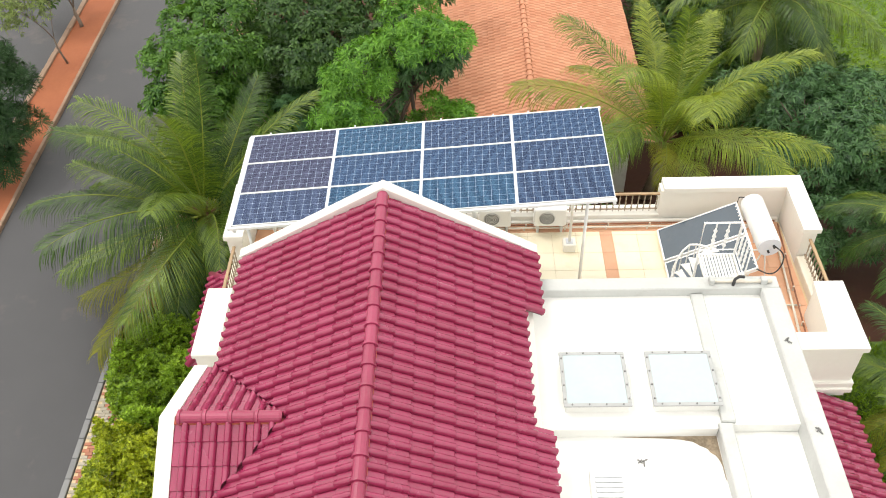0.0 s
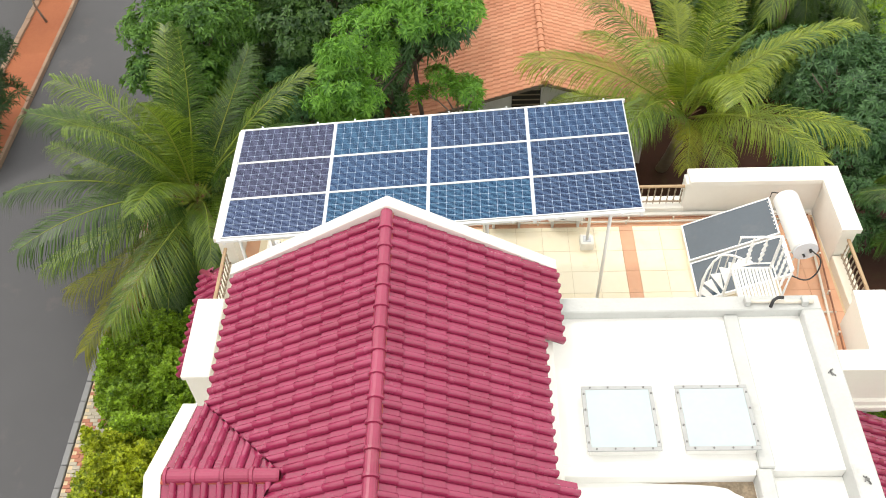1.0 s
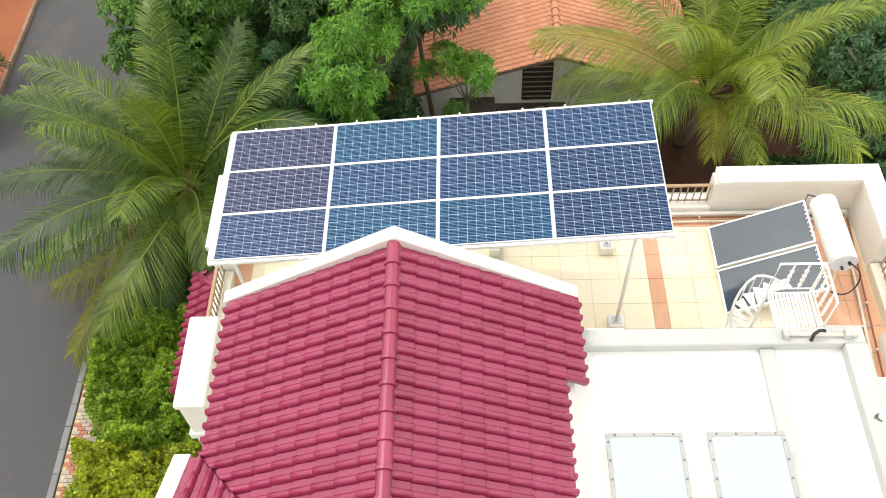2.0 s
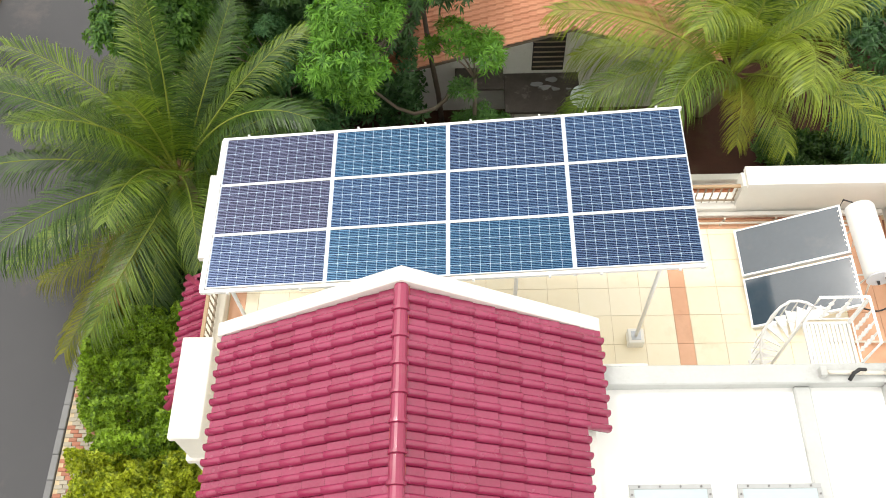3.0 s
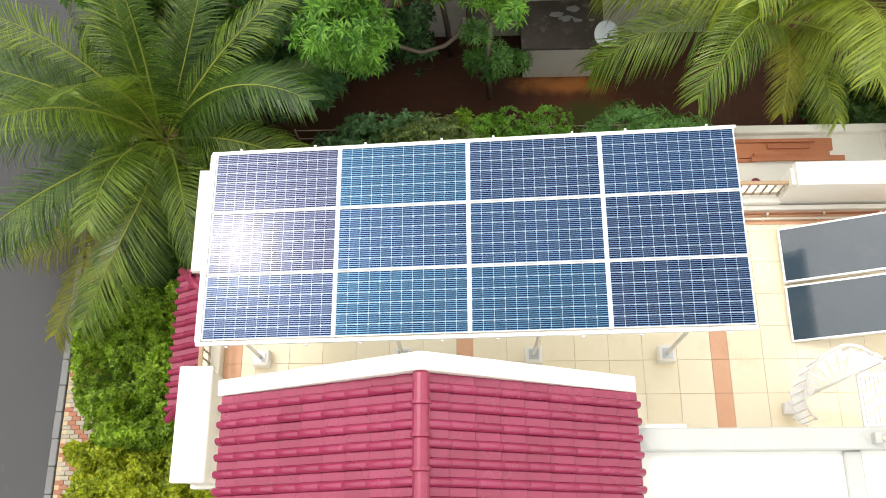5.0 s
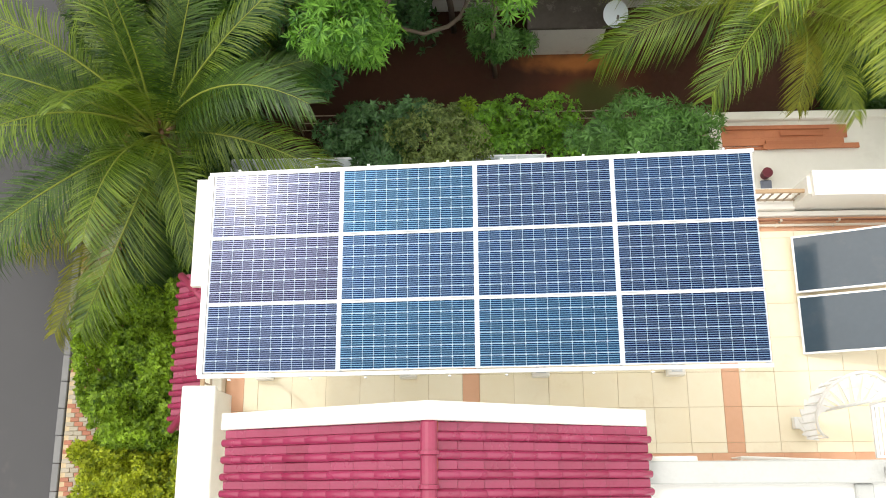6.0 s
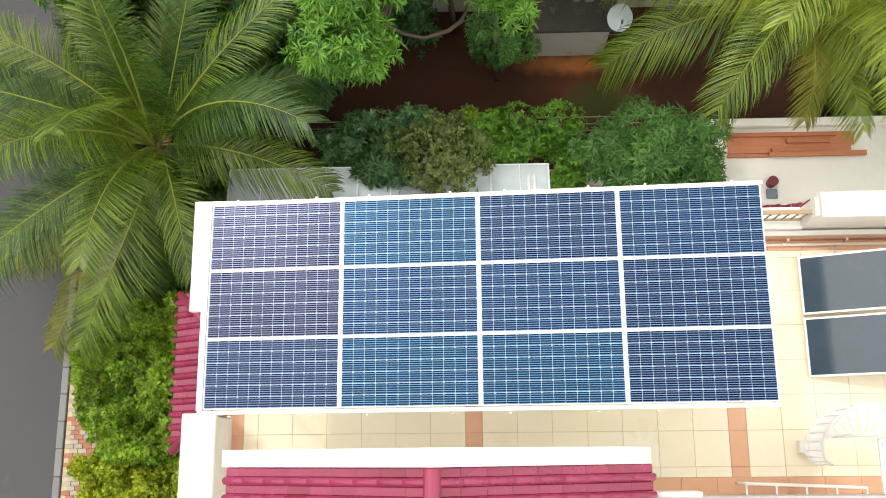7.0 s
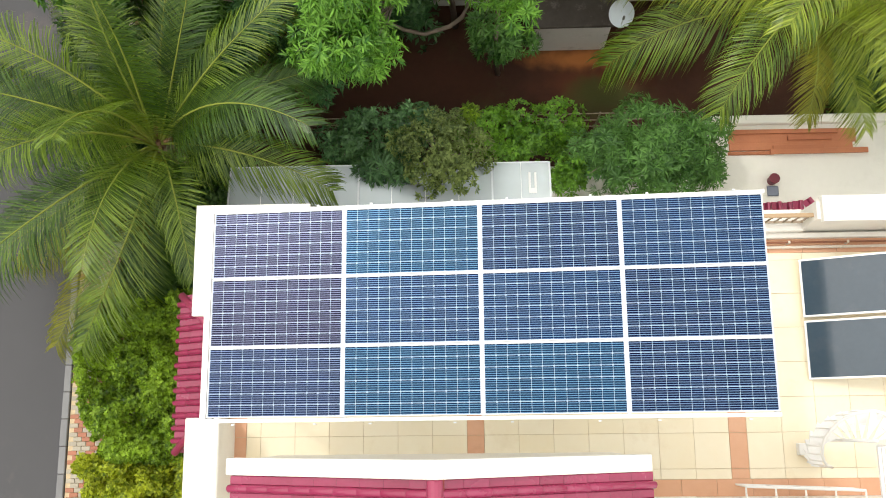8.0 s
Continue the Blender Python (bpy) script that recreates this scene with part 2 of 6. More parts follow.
def glass_mat(name, tint, rough):
    m = bpy.data.materials.new(name)
    m.use_nodes = True
    p = m.node_tree.nodes["Principled BSDF"]
    p.inputs["Base Color"].default_value = (*tint, 1)
    p.inputs["Roughness"].default_value = rough
    p.inputs["Transmission Weight"].default_value = 0.6
    p.inputs["IOR"].default_value = 1.45
    n3 = m.node_tree.nodes.new("ShaderNodeTexNoise")
    n3.inputs["Scale"].default_value = 3
    bp = m.node_tree.nodes.new("ShaderNodeBump")
    bp.inputs["Strength"].default_value = 0.03
    m.node_tree.links.new(n3.outputs["Fac"], bp.inputs["Height"])
    m.node_tree.links.new(bp.outputs[0], p.inputs["Normal"])
    return m


FROST = glass_mat("frosted_acrylic", (0.84, 0.92, 0.96), 0.2)


def cell_mat(name, lo, hi, wire):
    """A silicon cell with thin silver lines, under glass; each cell has its own shade."""
    m = bpy.data.materials.new(name)
    m.use_nodes = True
    n, l = m.node_tree.nodes, m.node_tree.links
    p = n["Principled BSDF"]
    tc = n.new("ShaderNodeTexCoord")
    sep = n.new("ShaderNodeSeparateXYZ")
    l.new(tc.outputs["Object"], sep.inputs[0])
    k = n.new("ShaderNodeMath")
    k.operation = "MULTIPLY"
    k.inputs[1].default_value = 1 / 0.0308
    l.new(sep.outputs["Y"], k.inputs[0])
    fr = n.new("ShaderNodeMath")
    fr.operation = "FRACT"
    l.new(k.outputs[0], fr.inputs[0])
    lt = n.new("ShaderNodeMath")
    lt.operation = "LESS_THAN"
    lt.inputs[1].default_value = 0.35
    l.new(fr.outputs[0], lt.inputs[0])
    info = n.new("ShaderNodeObjectInfo")
    geo = n.new("ShaderNodeNewGeometry")
    nz = n.new("ShaderNodeTexNoise")
    nz.inputs["Scale"].default_value = 1.3
    nz.inputs["Detail"].default_value = 3
    l.new(geo.outputs["Position"], nz.inputs["Vector"])
    av = n.new("ShaderNodeMath")
    av.operation = "MULTIPLY_ADD"
    l.new(info.outputs["Random"], av.inputs[0])
    av.inputs[1].default_value = 0.3
    sh = n.new("ShaderNodeMath")
    sh.operation = "MULTIPLY_ADD"
    l.new(nz.outputs["Fac"], sh.inputs[0])
    sh.inputs[1].default_value = 1.2
    sh.inputs[2].default_value = -0.25
    l.new(sh.outputs[0], av.inputs[2])
    cl = n.new("ShaderNodeClamp")
    l.new(av.outputs[0], cl.inputs["Value"])
    base = n.new("ShaderNodeMix")
    base.data_type = "RGBA"
    base.inputs[6].default_value = (*lo, 1)
    base.inputs[7].default_value = (*hi, 1)
    l.new(cl.outputs[0], base.inputs[0])
    mx = n.new("ShaderNodeMix")
    mx.data_type = "RGBA"
    l.new(lt.outputs[0], mx.inputs[0])
    l.new(base.outputs[2], mx.inputs[6])
    mx.inputs[7].default_value = (*wire, 1)
    l.new(mx.outputs[2], p.inputs["Base Color"])
    half = n.new("ShaderNodeMath")
    half.operation = "MULTIPLY"
    half.inputs[1].default_value = 0.7
    l.new(lt.outputs[0], half.inputs[0])
    l.new(half.outputs[0], p.inputs["Metallic"])
    p.inputs["Roughness"].default_value = 0.32
    p.inputs["Specular IOR Level"].default_value = 0.02
    p.inputs["Coat Weight"].default_value = 0.32
    p.inputs["Coat IOR"].default_value = 1.3
    p.inputs["Coat Roughness"].default_value = 0.15
    return m


CELLS = {
    "navy": cell_mat("navy_cell", (0.002, 0.003, 0.022), (0.002, 0.01, 0.045), (0.122, 0.195, 0.335)),
    "blue": cell_mat("blue_cell", (0.002, 0.006, 0.034), (0.002, 0.018, 0.07), (0.118, 0.203, 0.345)),
    "teal": cell_mat("teal_cell", (0.002, 0.011, 0.04), (0.002, 0.025, 0.075), (0.102, 0.218, 0.355)),
    "violet_blue": cell_mat("violet_blue_cell", (0.004, 0.008, 0.03), (0.006, 0.018, 0.06), (0.138, 0.185, 0.31)),
    "violet": cell_mat("violet_cell", (0.005, 0.006, 0.02), (0.013, 0.013, 0.042), (0.15, 0.17, 0.272)),
}

# ---- building helpers ----
BASE = {}


def thing(name, at=(0, 0, 0), label="", category="", group="", kind=""):
    """An Empty at the base of a thing."""
    ob = new(name)
    ob.location = at
    ob.empty_display_size = 0.3
    BASE[ob.name] = Vector(at)
    return tagged(ob, label, category, group, kind)


def finish(me, material, smooth=False):
    me.materials.append(material)
    if smooth:
        for f in me.polygons:
            f.use_smooth = True
    return me


def mesh_of(name, bm, material, smooth=False):
    me = bpy.data.meshes.new(name)
    bm.normal_update()
    bm.to_mesh(me)
    bm.free()
    return finish(me, material, smooth)


def under(ob, parent):
    ob.parent = parent
    if parent.name in BASE:
        ob.matrix_parent_inverse = Matrix.Translation(-BASE[parent.name])
    return ob


def part(name, bm, material, parent, label="", smooth=False):
    """Links a bmesh, built in world metres, as one part under a thing or a part."""
    ob = new(name, bm if isinstance(bm, bpy.types.Mesh) else mesh_of(name, bm, material, smooth))
    if label:
        ob["label"] = label
    return under(ob, parent)


def single(name, bm, material, label, category, kind="", group="", smooth=False):
    ob = new(name, bm if isinstance(bm, bpy.types.Mesh) else mesh_of(name, bm, material, smooth))
    return tagged(ob, label, category, group, kind)


def box(bm, x0, x1, y0, y1, z0, z1, bevel=0.0, m=None):
    vs = [bm.verts.new(v) for v in ((x0, y0, z0), (x1, y0, z0), (x1, y1, z0), (x0, y1, z0), (x0, y0, z1), (x1, y0, z1), (x1, y1, z1), (x0, y1, z1))]
    fs = [bm.faces.new([vs[i] for i in f]) for f in ((0, 3, 2, 1), (4, 5, 6, 7), (0, 1, 5, 4), (1, 2, 6, 5), (2, 3, 7, 6), (3, 0, 4, 7))]
    if bevel:
        edges = list({e for f in fs for e in f.edges})
        r = bmesh.ops.bevel(bm, geom=edges, offset=bevel, segments=1, affect="EDGES", profile=0.5)
        vs = list({v for f in r["faces"] for v in f.verts} | {v for v in vs if v.is_valid})
    if m is not None:
        for v in vs:
            v.co = m @ v.co
    return bm


def boxed(x0, x1, y0, y1, z0, z1, bevel=0.0, m=None):
    return box(bmesh.new(), x0, x1, y0, y1, z0, z1, bevel, m)


def tube(bm, points, radius, sides=8, taper=None):
    """A tube along points; taper: radius at the far end."""
    pts = [Vector(p) for p in points]
    rings = []
    for i, p in enumerate(pts):
        d = (pts[min(i + 1, len(pts) - 1)] - pts[max(i - 1, 0)]).normalized()
        ref = Vector((0, 0, 1)) if abs(d.z) < 0.9 else Vector((1, 0, 0))
        u = d.cross(ref).normalized()
        w = d.cross(u)
        r = radius if taper is None else radius + (taper - radius) * i / max(1, len(pts) - 1)
        rings.append([bm.verts.new(p + (u * math.cos(a) + w * math.sin(a)) * r) for a in (2 * math.pi * k / sides for k in range(sides))])
    for a, b in zip(rings, rings[1:]):
        for k in range(sides):
            bm.faces.new((a[k], a[(k + 1) % sides], b[(k + 1) % sides], b[k]))
    bm.faces.new(rings[0][::-1])
    bm.faces.new(rings[-1])
    return bm


def tubed(points, radius, sides=8, taper=None):
    return tube(bmesh.new(), points, radius, sides, taper)


def prism(outline, axis, lo, hi):
    """A solid from an outline in the plane across an axis ('x', 'y' or 'z')."""
    bm = bmesh.new()
    put = {"x": lambda a, b, c: (c, a, b), "y": lambda a, b, c: (a, c, b), "z": lambda a, b, c: (a, b, c)}[axis]
    lows = [bm.verts.new(put(a, b, lo)) for a, b in outline]
    highs = [bm.verts.new(put(a, b, hi)) for a, b in outline]
    n = len(outline)
    bm.faces.new(lows)
    bm.faces.new(highs[::-1])
    for i in range(n):
        bm.faces.new((lows[i], highs[i], highs[(i + 1) % n], lows[(i + 1) % n]))
    bmesh.ops.recalc_face_normals(bm, faces=bm.faces)
    return bm


def arrays_mesh(name, verts, faces, material, smooth=False):
    me = bpy.data.meshes.new(name)
    me.from_pydata(verts, [], faces)
    return finish(me, material, smooth)

# ---- ground, roads ----
def ground_z(x, y):
    """The plot falls away behind the back fence; the road side stays level."""
    s = min(1, max(0, (y - 18.5) / 3.0)) * min(1, max(0, (x + 9.3) / 2.0))
    s = s * s * (3 - 2 * s)
    return -1.5 * s


def ground_sheet():
    xs = [-900, -300, -120, -60] + [-40 + 1.0 * i for i in range(81)] + [60, 120, 300, 900]
    ys = [-900, -300, -100, -40, -20] + [-10 + 1.0 * i for i in range(71)] + [80, 120, 300, 900]
    bm = bmesh.new()
    grid = [[bm.verts.new((x, y, ground_z(x, y) - 0.012 + (0.05 * noise.noise(Vector((x * 0.4, y * 0.4, 0))) - 0.04 if y > 17 and -9 < x < 60 else 0))) for y in ys] for x in xs]
    for i in range(len(xs) - 1):
        for j in range(len(ys) - 1):
            bm.faces.new((grid[i][j], grid[i + 1][j], grid[i + 1][j + 1], grid[i][j + 1]))
    return single("ground", bm, YARD, "red garden soil darkened for tree shade, with mossy patches", "ground", "structure", smooth=True)


ground_sheet()


def patch(x0, x1, y0, y1, step, lift):
    bm = bmesh.new()
    nx, ny = max(1, round((x1 - x0) / step)), max(1, round((y1 - y0) / step))
    g = [[bm.verts.new((x0 + (x1 - x0) * i / nx, y0 + (y1 - y0) * j / ny, ground_z(x0 + (x1 - x0) * i / nx, y0 + (y1 - y0) * j / ny) + lift)) for j in range(ny + 1)] for i in range(nx + 1)]
    for i in range(nx):
        for j in range(ny):
            bm.faces.new((g[i][j], g[i + 1][j], g[i + 1][j + 1], g[i][j + 1]))
    return bm


single("lawn", patch(8.6, 60, -10, 16.0, 1.5, 0.02), GRASS_GROUND, "rough green grass beside the house", "lawn", "structure", smooth=True)
single("lawn", patch(15.0, 60, 16.0, 70, 1.5, 0.02), GRASS_GROUND, "rough green field behind the trees", "lawn", "structure", smooth=True)
single("road", patch(-15.1, -10.07, -60, 160, 20, 0.0), ASPHALT, "grey asphalt lane, dusty and patched", "road", "structure")
single("far_road", patch(-60, -16.75, -60, 160, 20, 0.0), ASPHALT, "grey asphalt road beyond the verge", "road", "structure")


def verge():
    bm = bmesh.new()
    ys = [-60 + 1.0 * i for i in range(221)]
    xs = [-16.55, -16.2, -15.85, -15.5, -15.25]
    g = [[bm.verts.new((x, y, 0.06 + 0.03 * noise.noise(Vector((x, y * 0.7, 3))))) for y in ys] for x in xs]
    for i in range(len(xs) - 1):
        for j in range(len(ys) - 1):
            bm.faces.new((g[i][j], g[i + 1][j], g[i + 1][j + 1], g[i][j + 1]))
    return single("verge", bm, SOIL, "bare red soil verge between two kerbs", "verge", "structure", smooth=True)


verge()


def kerb_line(name, x0, x1, y0, y1, top, material, label):
    """A row of kerb stones with open joints."""
    base = thing(name, (x0, y0, 0), label, "kerb", kind="structure")
    me = mesh_of("kerb_stone", boxed(0, x1 - x0, 0.006, 0.594, -0.1, top, 0.015), material)
    k = 0
    while y0 + 0.6 * k < y1:
        ob = new("kerb_stone", me)
        ob.parent = base
        ob.location = (random.uniform(-0.008, 0.008), 0.6 * k, random.uniform(-0.008, 0.008))
        k += 1
    return base


kerb_line("kerb_1", -10.06, -9.9, -8, 40, 0.14, KERB, "grey concrete kerb along the pavement")
kerb_line("kerb_2", -15.23, -15.11, -8, 60, 0.16, KERB_WARM, "dusty cream kerb beside the red verge")
kerb_line("kerb_3", -16.75, -16.55, -8, 60, 0.16, KERB_WARM, "dusty cream kerb on the far side of the verge")

single("pavement", boxed(-9.88, -8.2, -20, 40, -0.1, 0.08), GROUT, "sand bed of the paved footpath", "pavement", "structure")
PAVEMENT = bpy.data.objects["pavement"]


def pavers():
    """Beige paving blocks with slanting red bands; the near stretch as pieces."""
    reds = mesh_of("paver", boxed(0.004, 0.196, 0.004, 0.096, -0.03, 0.03, 0.006), PAVER_R)
    greys = mesh_of("paver", boxed(0.004, 0.196, 0.004, 0.096, -0.03, 0.03, 0.006), PAVER_G)
    far_r, far_g = bmesh.new(), bmesh.new()
    rows = range(-80, 420)
    for j in rows:
        y = j * 0.1
        shift = 0.1 if j % 2 else 0
        for i in range(8):
            x = -9.87 + shift + 0.2 * i
            if x + 0.2 > -8.2:
                continue
            red = (y + 1.7 * (x + 9.87)) % 0.84 < 0.36
            if 11.4 <= y <= 15.2 and i < 7:
                ob = new("paver", reds if red else greys)
                ob.location = (x, y, 0.08 + random.uniform(-0.004, 0.004))
                ob.parent = PAVEMENT
            else:
                b = far_r if red else far_g
                vs = [b.verts.new(v) for v in ((x + 0.004, y + 0.004, 0.11), (x + 0.196, y + 0.004, 0.11), (x + 0.196, y + 0.096, 0.11), (x + 0.004, y + 0.096, 0.11))]
                b.faces.new(vs)
    for b, m in ((far_r, PAVER_R), (far_g, PAVER_G)):
        ob = part("paving_blocks", b, m, PAVEMENT)
        ob["kind"] = "stuff"


# ---- the house ----
RIDGE_X, RIDGE_Z, EAVE_Z = -1.32, 8.80, 7.14
EAVE_L, EAVE_R = -4.35, 1.64
ROOF_FAR, ROOF_NEAR = 12.66, 1.0
TERRACE = 4.19
SLOPE = (RIDGE_Z - EAVE_Z) / (RIDGE_X - EAVE_L)

house = thing("house", (-1, 6, 0), "white two-storey house with a maroon tiled roof and terrace", "house")

# lower storey, with the terrace slab as its lid
part("ground_floor_wall", boxed(-5.35, 8.2, 11.7, 16.9, -0.3, 4.0, 0.02), WHITE, house)
part("ground_floor_wall", boxed(-5.0, 7.4, -2.0, 11.695, -0.3, 4.0, 0.02), WHITE, house)
part("terrace_slab", boxed(-5.6, 8.5, 11.6, 17.1, 3.95, 4.14, 0.015), WHITE, house)

# upper storey below the gable roof: outline with the gable, cut at the eaves
gable = [(EAVE_L + 0.16, TERRACE - 0.1), (EAVE_R - 0.16, TERRACE - 0.1), (EAVE_R - 0.16, EAVE_Z - 0.06), (RIDGE_X, RIDGE_Z - 0.22), (EAVE_L + 0.16, EAVE_Z - 0.06)]
part("upper_wall", prism(gable, "y", ROOF_NEAR, ROOF_FAR + 0.0), WHITE, house)
# the white coping over the far gable
cope = [(EAVE_L - 0.02, EAVE_Z - 0.22), (RIDGE_X, RIDGE_Z - 0.06), (EAVE_R + 0.02, EAVE_Z - 0.22), (EAVE_R + 0.02, EAVE_Z + 0.06), (RIDGE_X, RIDGE_Z + 0.2), (EAVE_L - 0.02, EAVE_Z + 0.06)]
cb = prism(cope, "y", ROOF_FAR + 0.005, ROOF_FAR + 0.24)
bmesh.ops.bevel(cb, geom=list(cb.edges), offset=0.012, segments=1, affect="EDGES")
part("gable_coping", cb, WHITE, house)
# gable wall proud of the storey, below the coping
part("gable_wall", prism([(EAVE_L + 0.1, TERRACE - 0.04), (EAVE_R - 0.1, TERRACE - 0.04), (EAVE_R - 0.1, EAVE_Z - 0.2), (RIDGE_X, RIDGE_Z - 0.1), (EAVE_L + 0.1, EAVE_Z - 0.2)], "y", ROOF_FAR - 0.1, ROOF_FAR + 0.2), WHITE, house)

TILE_W, TILE_L = 0.2327, 0.376


def roof_tile_mesh(name, material):
    """One roll tile. x runs down the slope, y across, z out of the roof."""
    prof = [(0.0, -0.006), (0.006, -0.002), (0.012, 0.0), (0.06, 0.002), (0.112, 0.0), (0.119, -0.006), (0.124, 0.034), (0.137, 0.062), (0.16, 0.077), (0.19, 0.076), (0.216, 0.06), (0.231, 0.028), (0.2327, -0.016)]
    verts, faces = [], []
    over = 0.04
    for x, lift in ((-over, -0.002), (TILE_L - 0.01, 0.028), (TILE_L, 0.02), (TILE_L + 0.003, -0.006)):
        for i, (y, z) in enumerate(prof):
            verts.append((x, y, z * (1.05 if lift > 0 else 1.0) + lift))
    n = len(prof)
    for r in (0, 1, 2):
        for i in range(n - 1):
            faces.append((r * n + i, (r + 1) * n + i, (r + 1) * n + i + 1, r * n + i + 1))
    me = arrays_mesh(name, verts, faces, material)
    for f in me.polygons:
        f.use_smooth = 6 <= f.index % (n - 1) <= 10 and f.index < n - 1
    return me


ROOF_TILE = roof_tile_mesh("roof_tile", MAROON)


def cap_mesh(name, length, material, radius=0.105):
    """A half-round ridge tile along x with a raised collar."""
    prof = [(-0.02, 0.86), (0.02, 1.0), (length - 0.05, 1.05), (length - 0.045, 1.26), (length, 1.26), (length + 0.004, 1.02)]
    verts, faces, n = [], [], 9
    for x, s in prof:
        for k in range(n):
            a = math.pi * k / (n - 1)
            flat = 0.95 if k in (3, 4, 5) else 1.0
            verts.append((x, -math.cos(a) * radius * s, math.sin(a) * radius * s * flat - 0.02))
    for r in range(len(prof) - 1):
        for k in range(n - 1):
            faces.append((r * n + k, (r + 1) * n + k, (r + 1) * n + k + 1, r * n + k + 1))
    faces.append(tuple(range(n)))
    faces.append(tuple(range((len(prof) - 1) * n, len(prof) * n))[::-1])
    return arrays_mesh(name, verts, faces, material)


CAP = cap_mesh("ridge_tile", 0.406, MAROON_RIDGE)


def slope_matrix(origin, down, across):
    d, a = Vector(down).normalized(), Vector(across).normalized()
    n = d.cross(a).normalized()
    if n.z < 0:
        n = -n
    m = Matrix((d, a, n)).transposed().to_4x4()
    return Matrix.Translation(origin) @ m


def tiled_slope(name, origin, down, across, courses, columns, keep, near, material, label="", cut=None):
    """A roof plane: an underlay with roll tiles on it. keep(point): whether a tile lies there; near(point): whether it is a piece of its own;
    cut(point): a plane (place, normal) at which tiles end, its normal towards the part that is left out, or None."""
    m = slope_matrix(origin, down, across)
    plane = bmesh.new()
    rest_v, rest_f = [], []
    slots = []
    for i in range(courses):
        for j in range(columns):
            c = m @ Vector(((i + 0.5) * TILE_L, (j + 0.5) * TILE_W, 0))
            if keep(c):
                slots.append((i, j, c))
                q = [plane.verts.new(m @ Vector((u * TILE_L, v * TILE_W, -0.012))) for u, v in ((i, j), (i + 1, j), (i + 1, j + 1), (i, j + 1))]
                plane.faces.new(q)
    bmesh.ops.remove_doubles(plane, verts=plane.verts, dist=0.001)
    ob = part(name, plane, UNDER, house, label)
    tv = [v.co.copy() for v in ROOF_TILE.vertices]
    tf = [tuple(p.vertices) for p in ROOF_TILE.polygons]
    for i, j, c in slots:
        jit = Matrix.Translation((random.uniform(-0.005, 0.005), random.uniform(-0.002, 0.002), 0.004 + random.uniform(0, 0.003))) @ Matrix.Rotation(random.uniform(-0.008, 0.008), 4, "Z")
        t = m @ Matrix.Translation((i * TILE_L, j * TILE_W, 0)) @ jit
        mesh = ROOF_TILE
        edge = cut(c) if cut else None
        if edge:
            far = [(t @ v - edge[0]).dot(edge[1]) for v in tv]
            if min(far) > 0:
                continue
            if max(far) > 0:
                b = bmesh.new()
                b.from_mesh(ROOF_TILE)
                back = t.inverted()
                bmesh.ops.bisect_plane(b, geom=list(b.verts) + list(b.edges) + list(b.faces), plane_co=back @ edge[0], plane_no=back.to_3x3() @ edge[1], clear_outer=True)
                if not b.faces:
                    b.free()
                    continue
                mesh = mesh_of("roof_tile", b, material)
        if near(c) or mesh is not ROOF_TILE:
            o = new("roof_tile", mesh)
            o.matrix_basis = t
            o.parent = ob
        else:
            k = len(rest_v)
            rest_v += [t @ v for v in tv]
            rest_f += [tuple(k + q for q in f) for f in tf]
    if rest_v:
        o = part("roof_tiles", arrays_mesh("roof_tiles", rest_v, rest_f, material), None, ob)
        o["kind"] = "stuff"
    return ob


DORM_Y, DORM_Z, DORM_X = 8.22, 8.05, -4.47


def main_z(x):
    return RIDGE_Z - SLOPE * abs(x - RIDGE_X)


def dorm_z(y):
    return DORM_Z - 0.53 * abs(y - DORM_Y)


VALLEY_X = RIDGE_X - (RIDGE_Z - DORM_Z) / SLOPE
VALLEY_RUN = 0.53 / SLOPE


def valley(side, towards, gap=0.004):
    """The upright plane of a valley of the small gable; side: 1 far, -1 near; towards: 1 if the main roof's side is left out."""
    n = Vector((1, side * VALLEY_RUN, 0)).normalized() * towards
    return Vector((VALLEY_X, DORM_Y, DORM_Z)) - n * gap, n


def keep_left(c):
    return not (c.x < VALLEY_X and dorm_z(c.y) > main_z(c.x) + 0.3)


def cut_left(c):
    if abs(c.y - DORM_Y) > 3 or c.x > VALLEY_X + 0.25:
        return None
    return valley(1 if c.y > DORM_Y else -1, -1)


def keep_right(c):
    return not (8.42 < c.y < 11.03 and c.x > 1.31)


COLS = 50
def near_roof(c):
    return c.y > 6.6


def build_roof():
    down = math.hypot(1, SLOPE)
    tiled_slope("roof_slope", (RIDGE_X, ROOF_FAR, RIDGE_Z), (-1, 0, -SLOPE), (0, -1, 0), 9, COLS, keep_left, near_roof, MAROON, "glossy maroon clay roll tiles", cut_left)
    tiled_slope("roof_slope", (RIDGE_X, ROOF_FAR, RIDGE_Z), (1, 0, -SLOPE), (0, -1, 0), 9, COLS, keep_right, near_roof, MAROON, "glossy maroon clay roll tiles")
    # the small cross gable
    keep = lambda c: c.z > main_z(c.x) - 0.3 and c.x > DORM_X - 0.02
    tiled_slope("dormer_slope", (DORM_X, DORM_Y, DORM_Z), (0, 1, -0.53), (1, 0, 0), 5, 9, keep, lambda c: True, MAROON, "", lambda c: valley(1, 1))
    tiled_slope("dormer_slope", (DORM_X, DORM_Y, DORM_Z), (0, -1, -0.53), (1, 0, 0), 5, 9, keep, lambda c: True, MAROON, "", lambda c: valley(-1, 1))


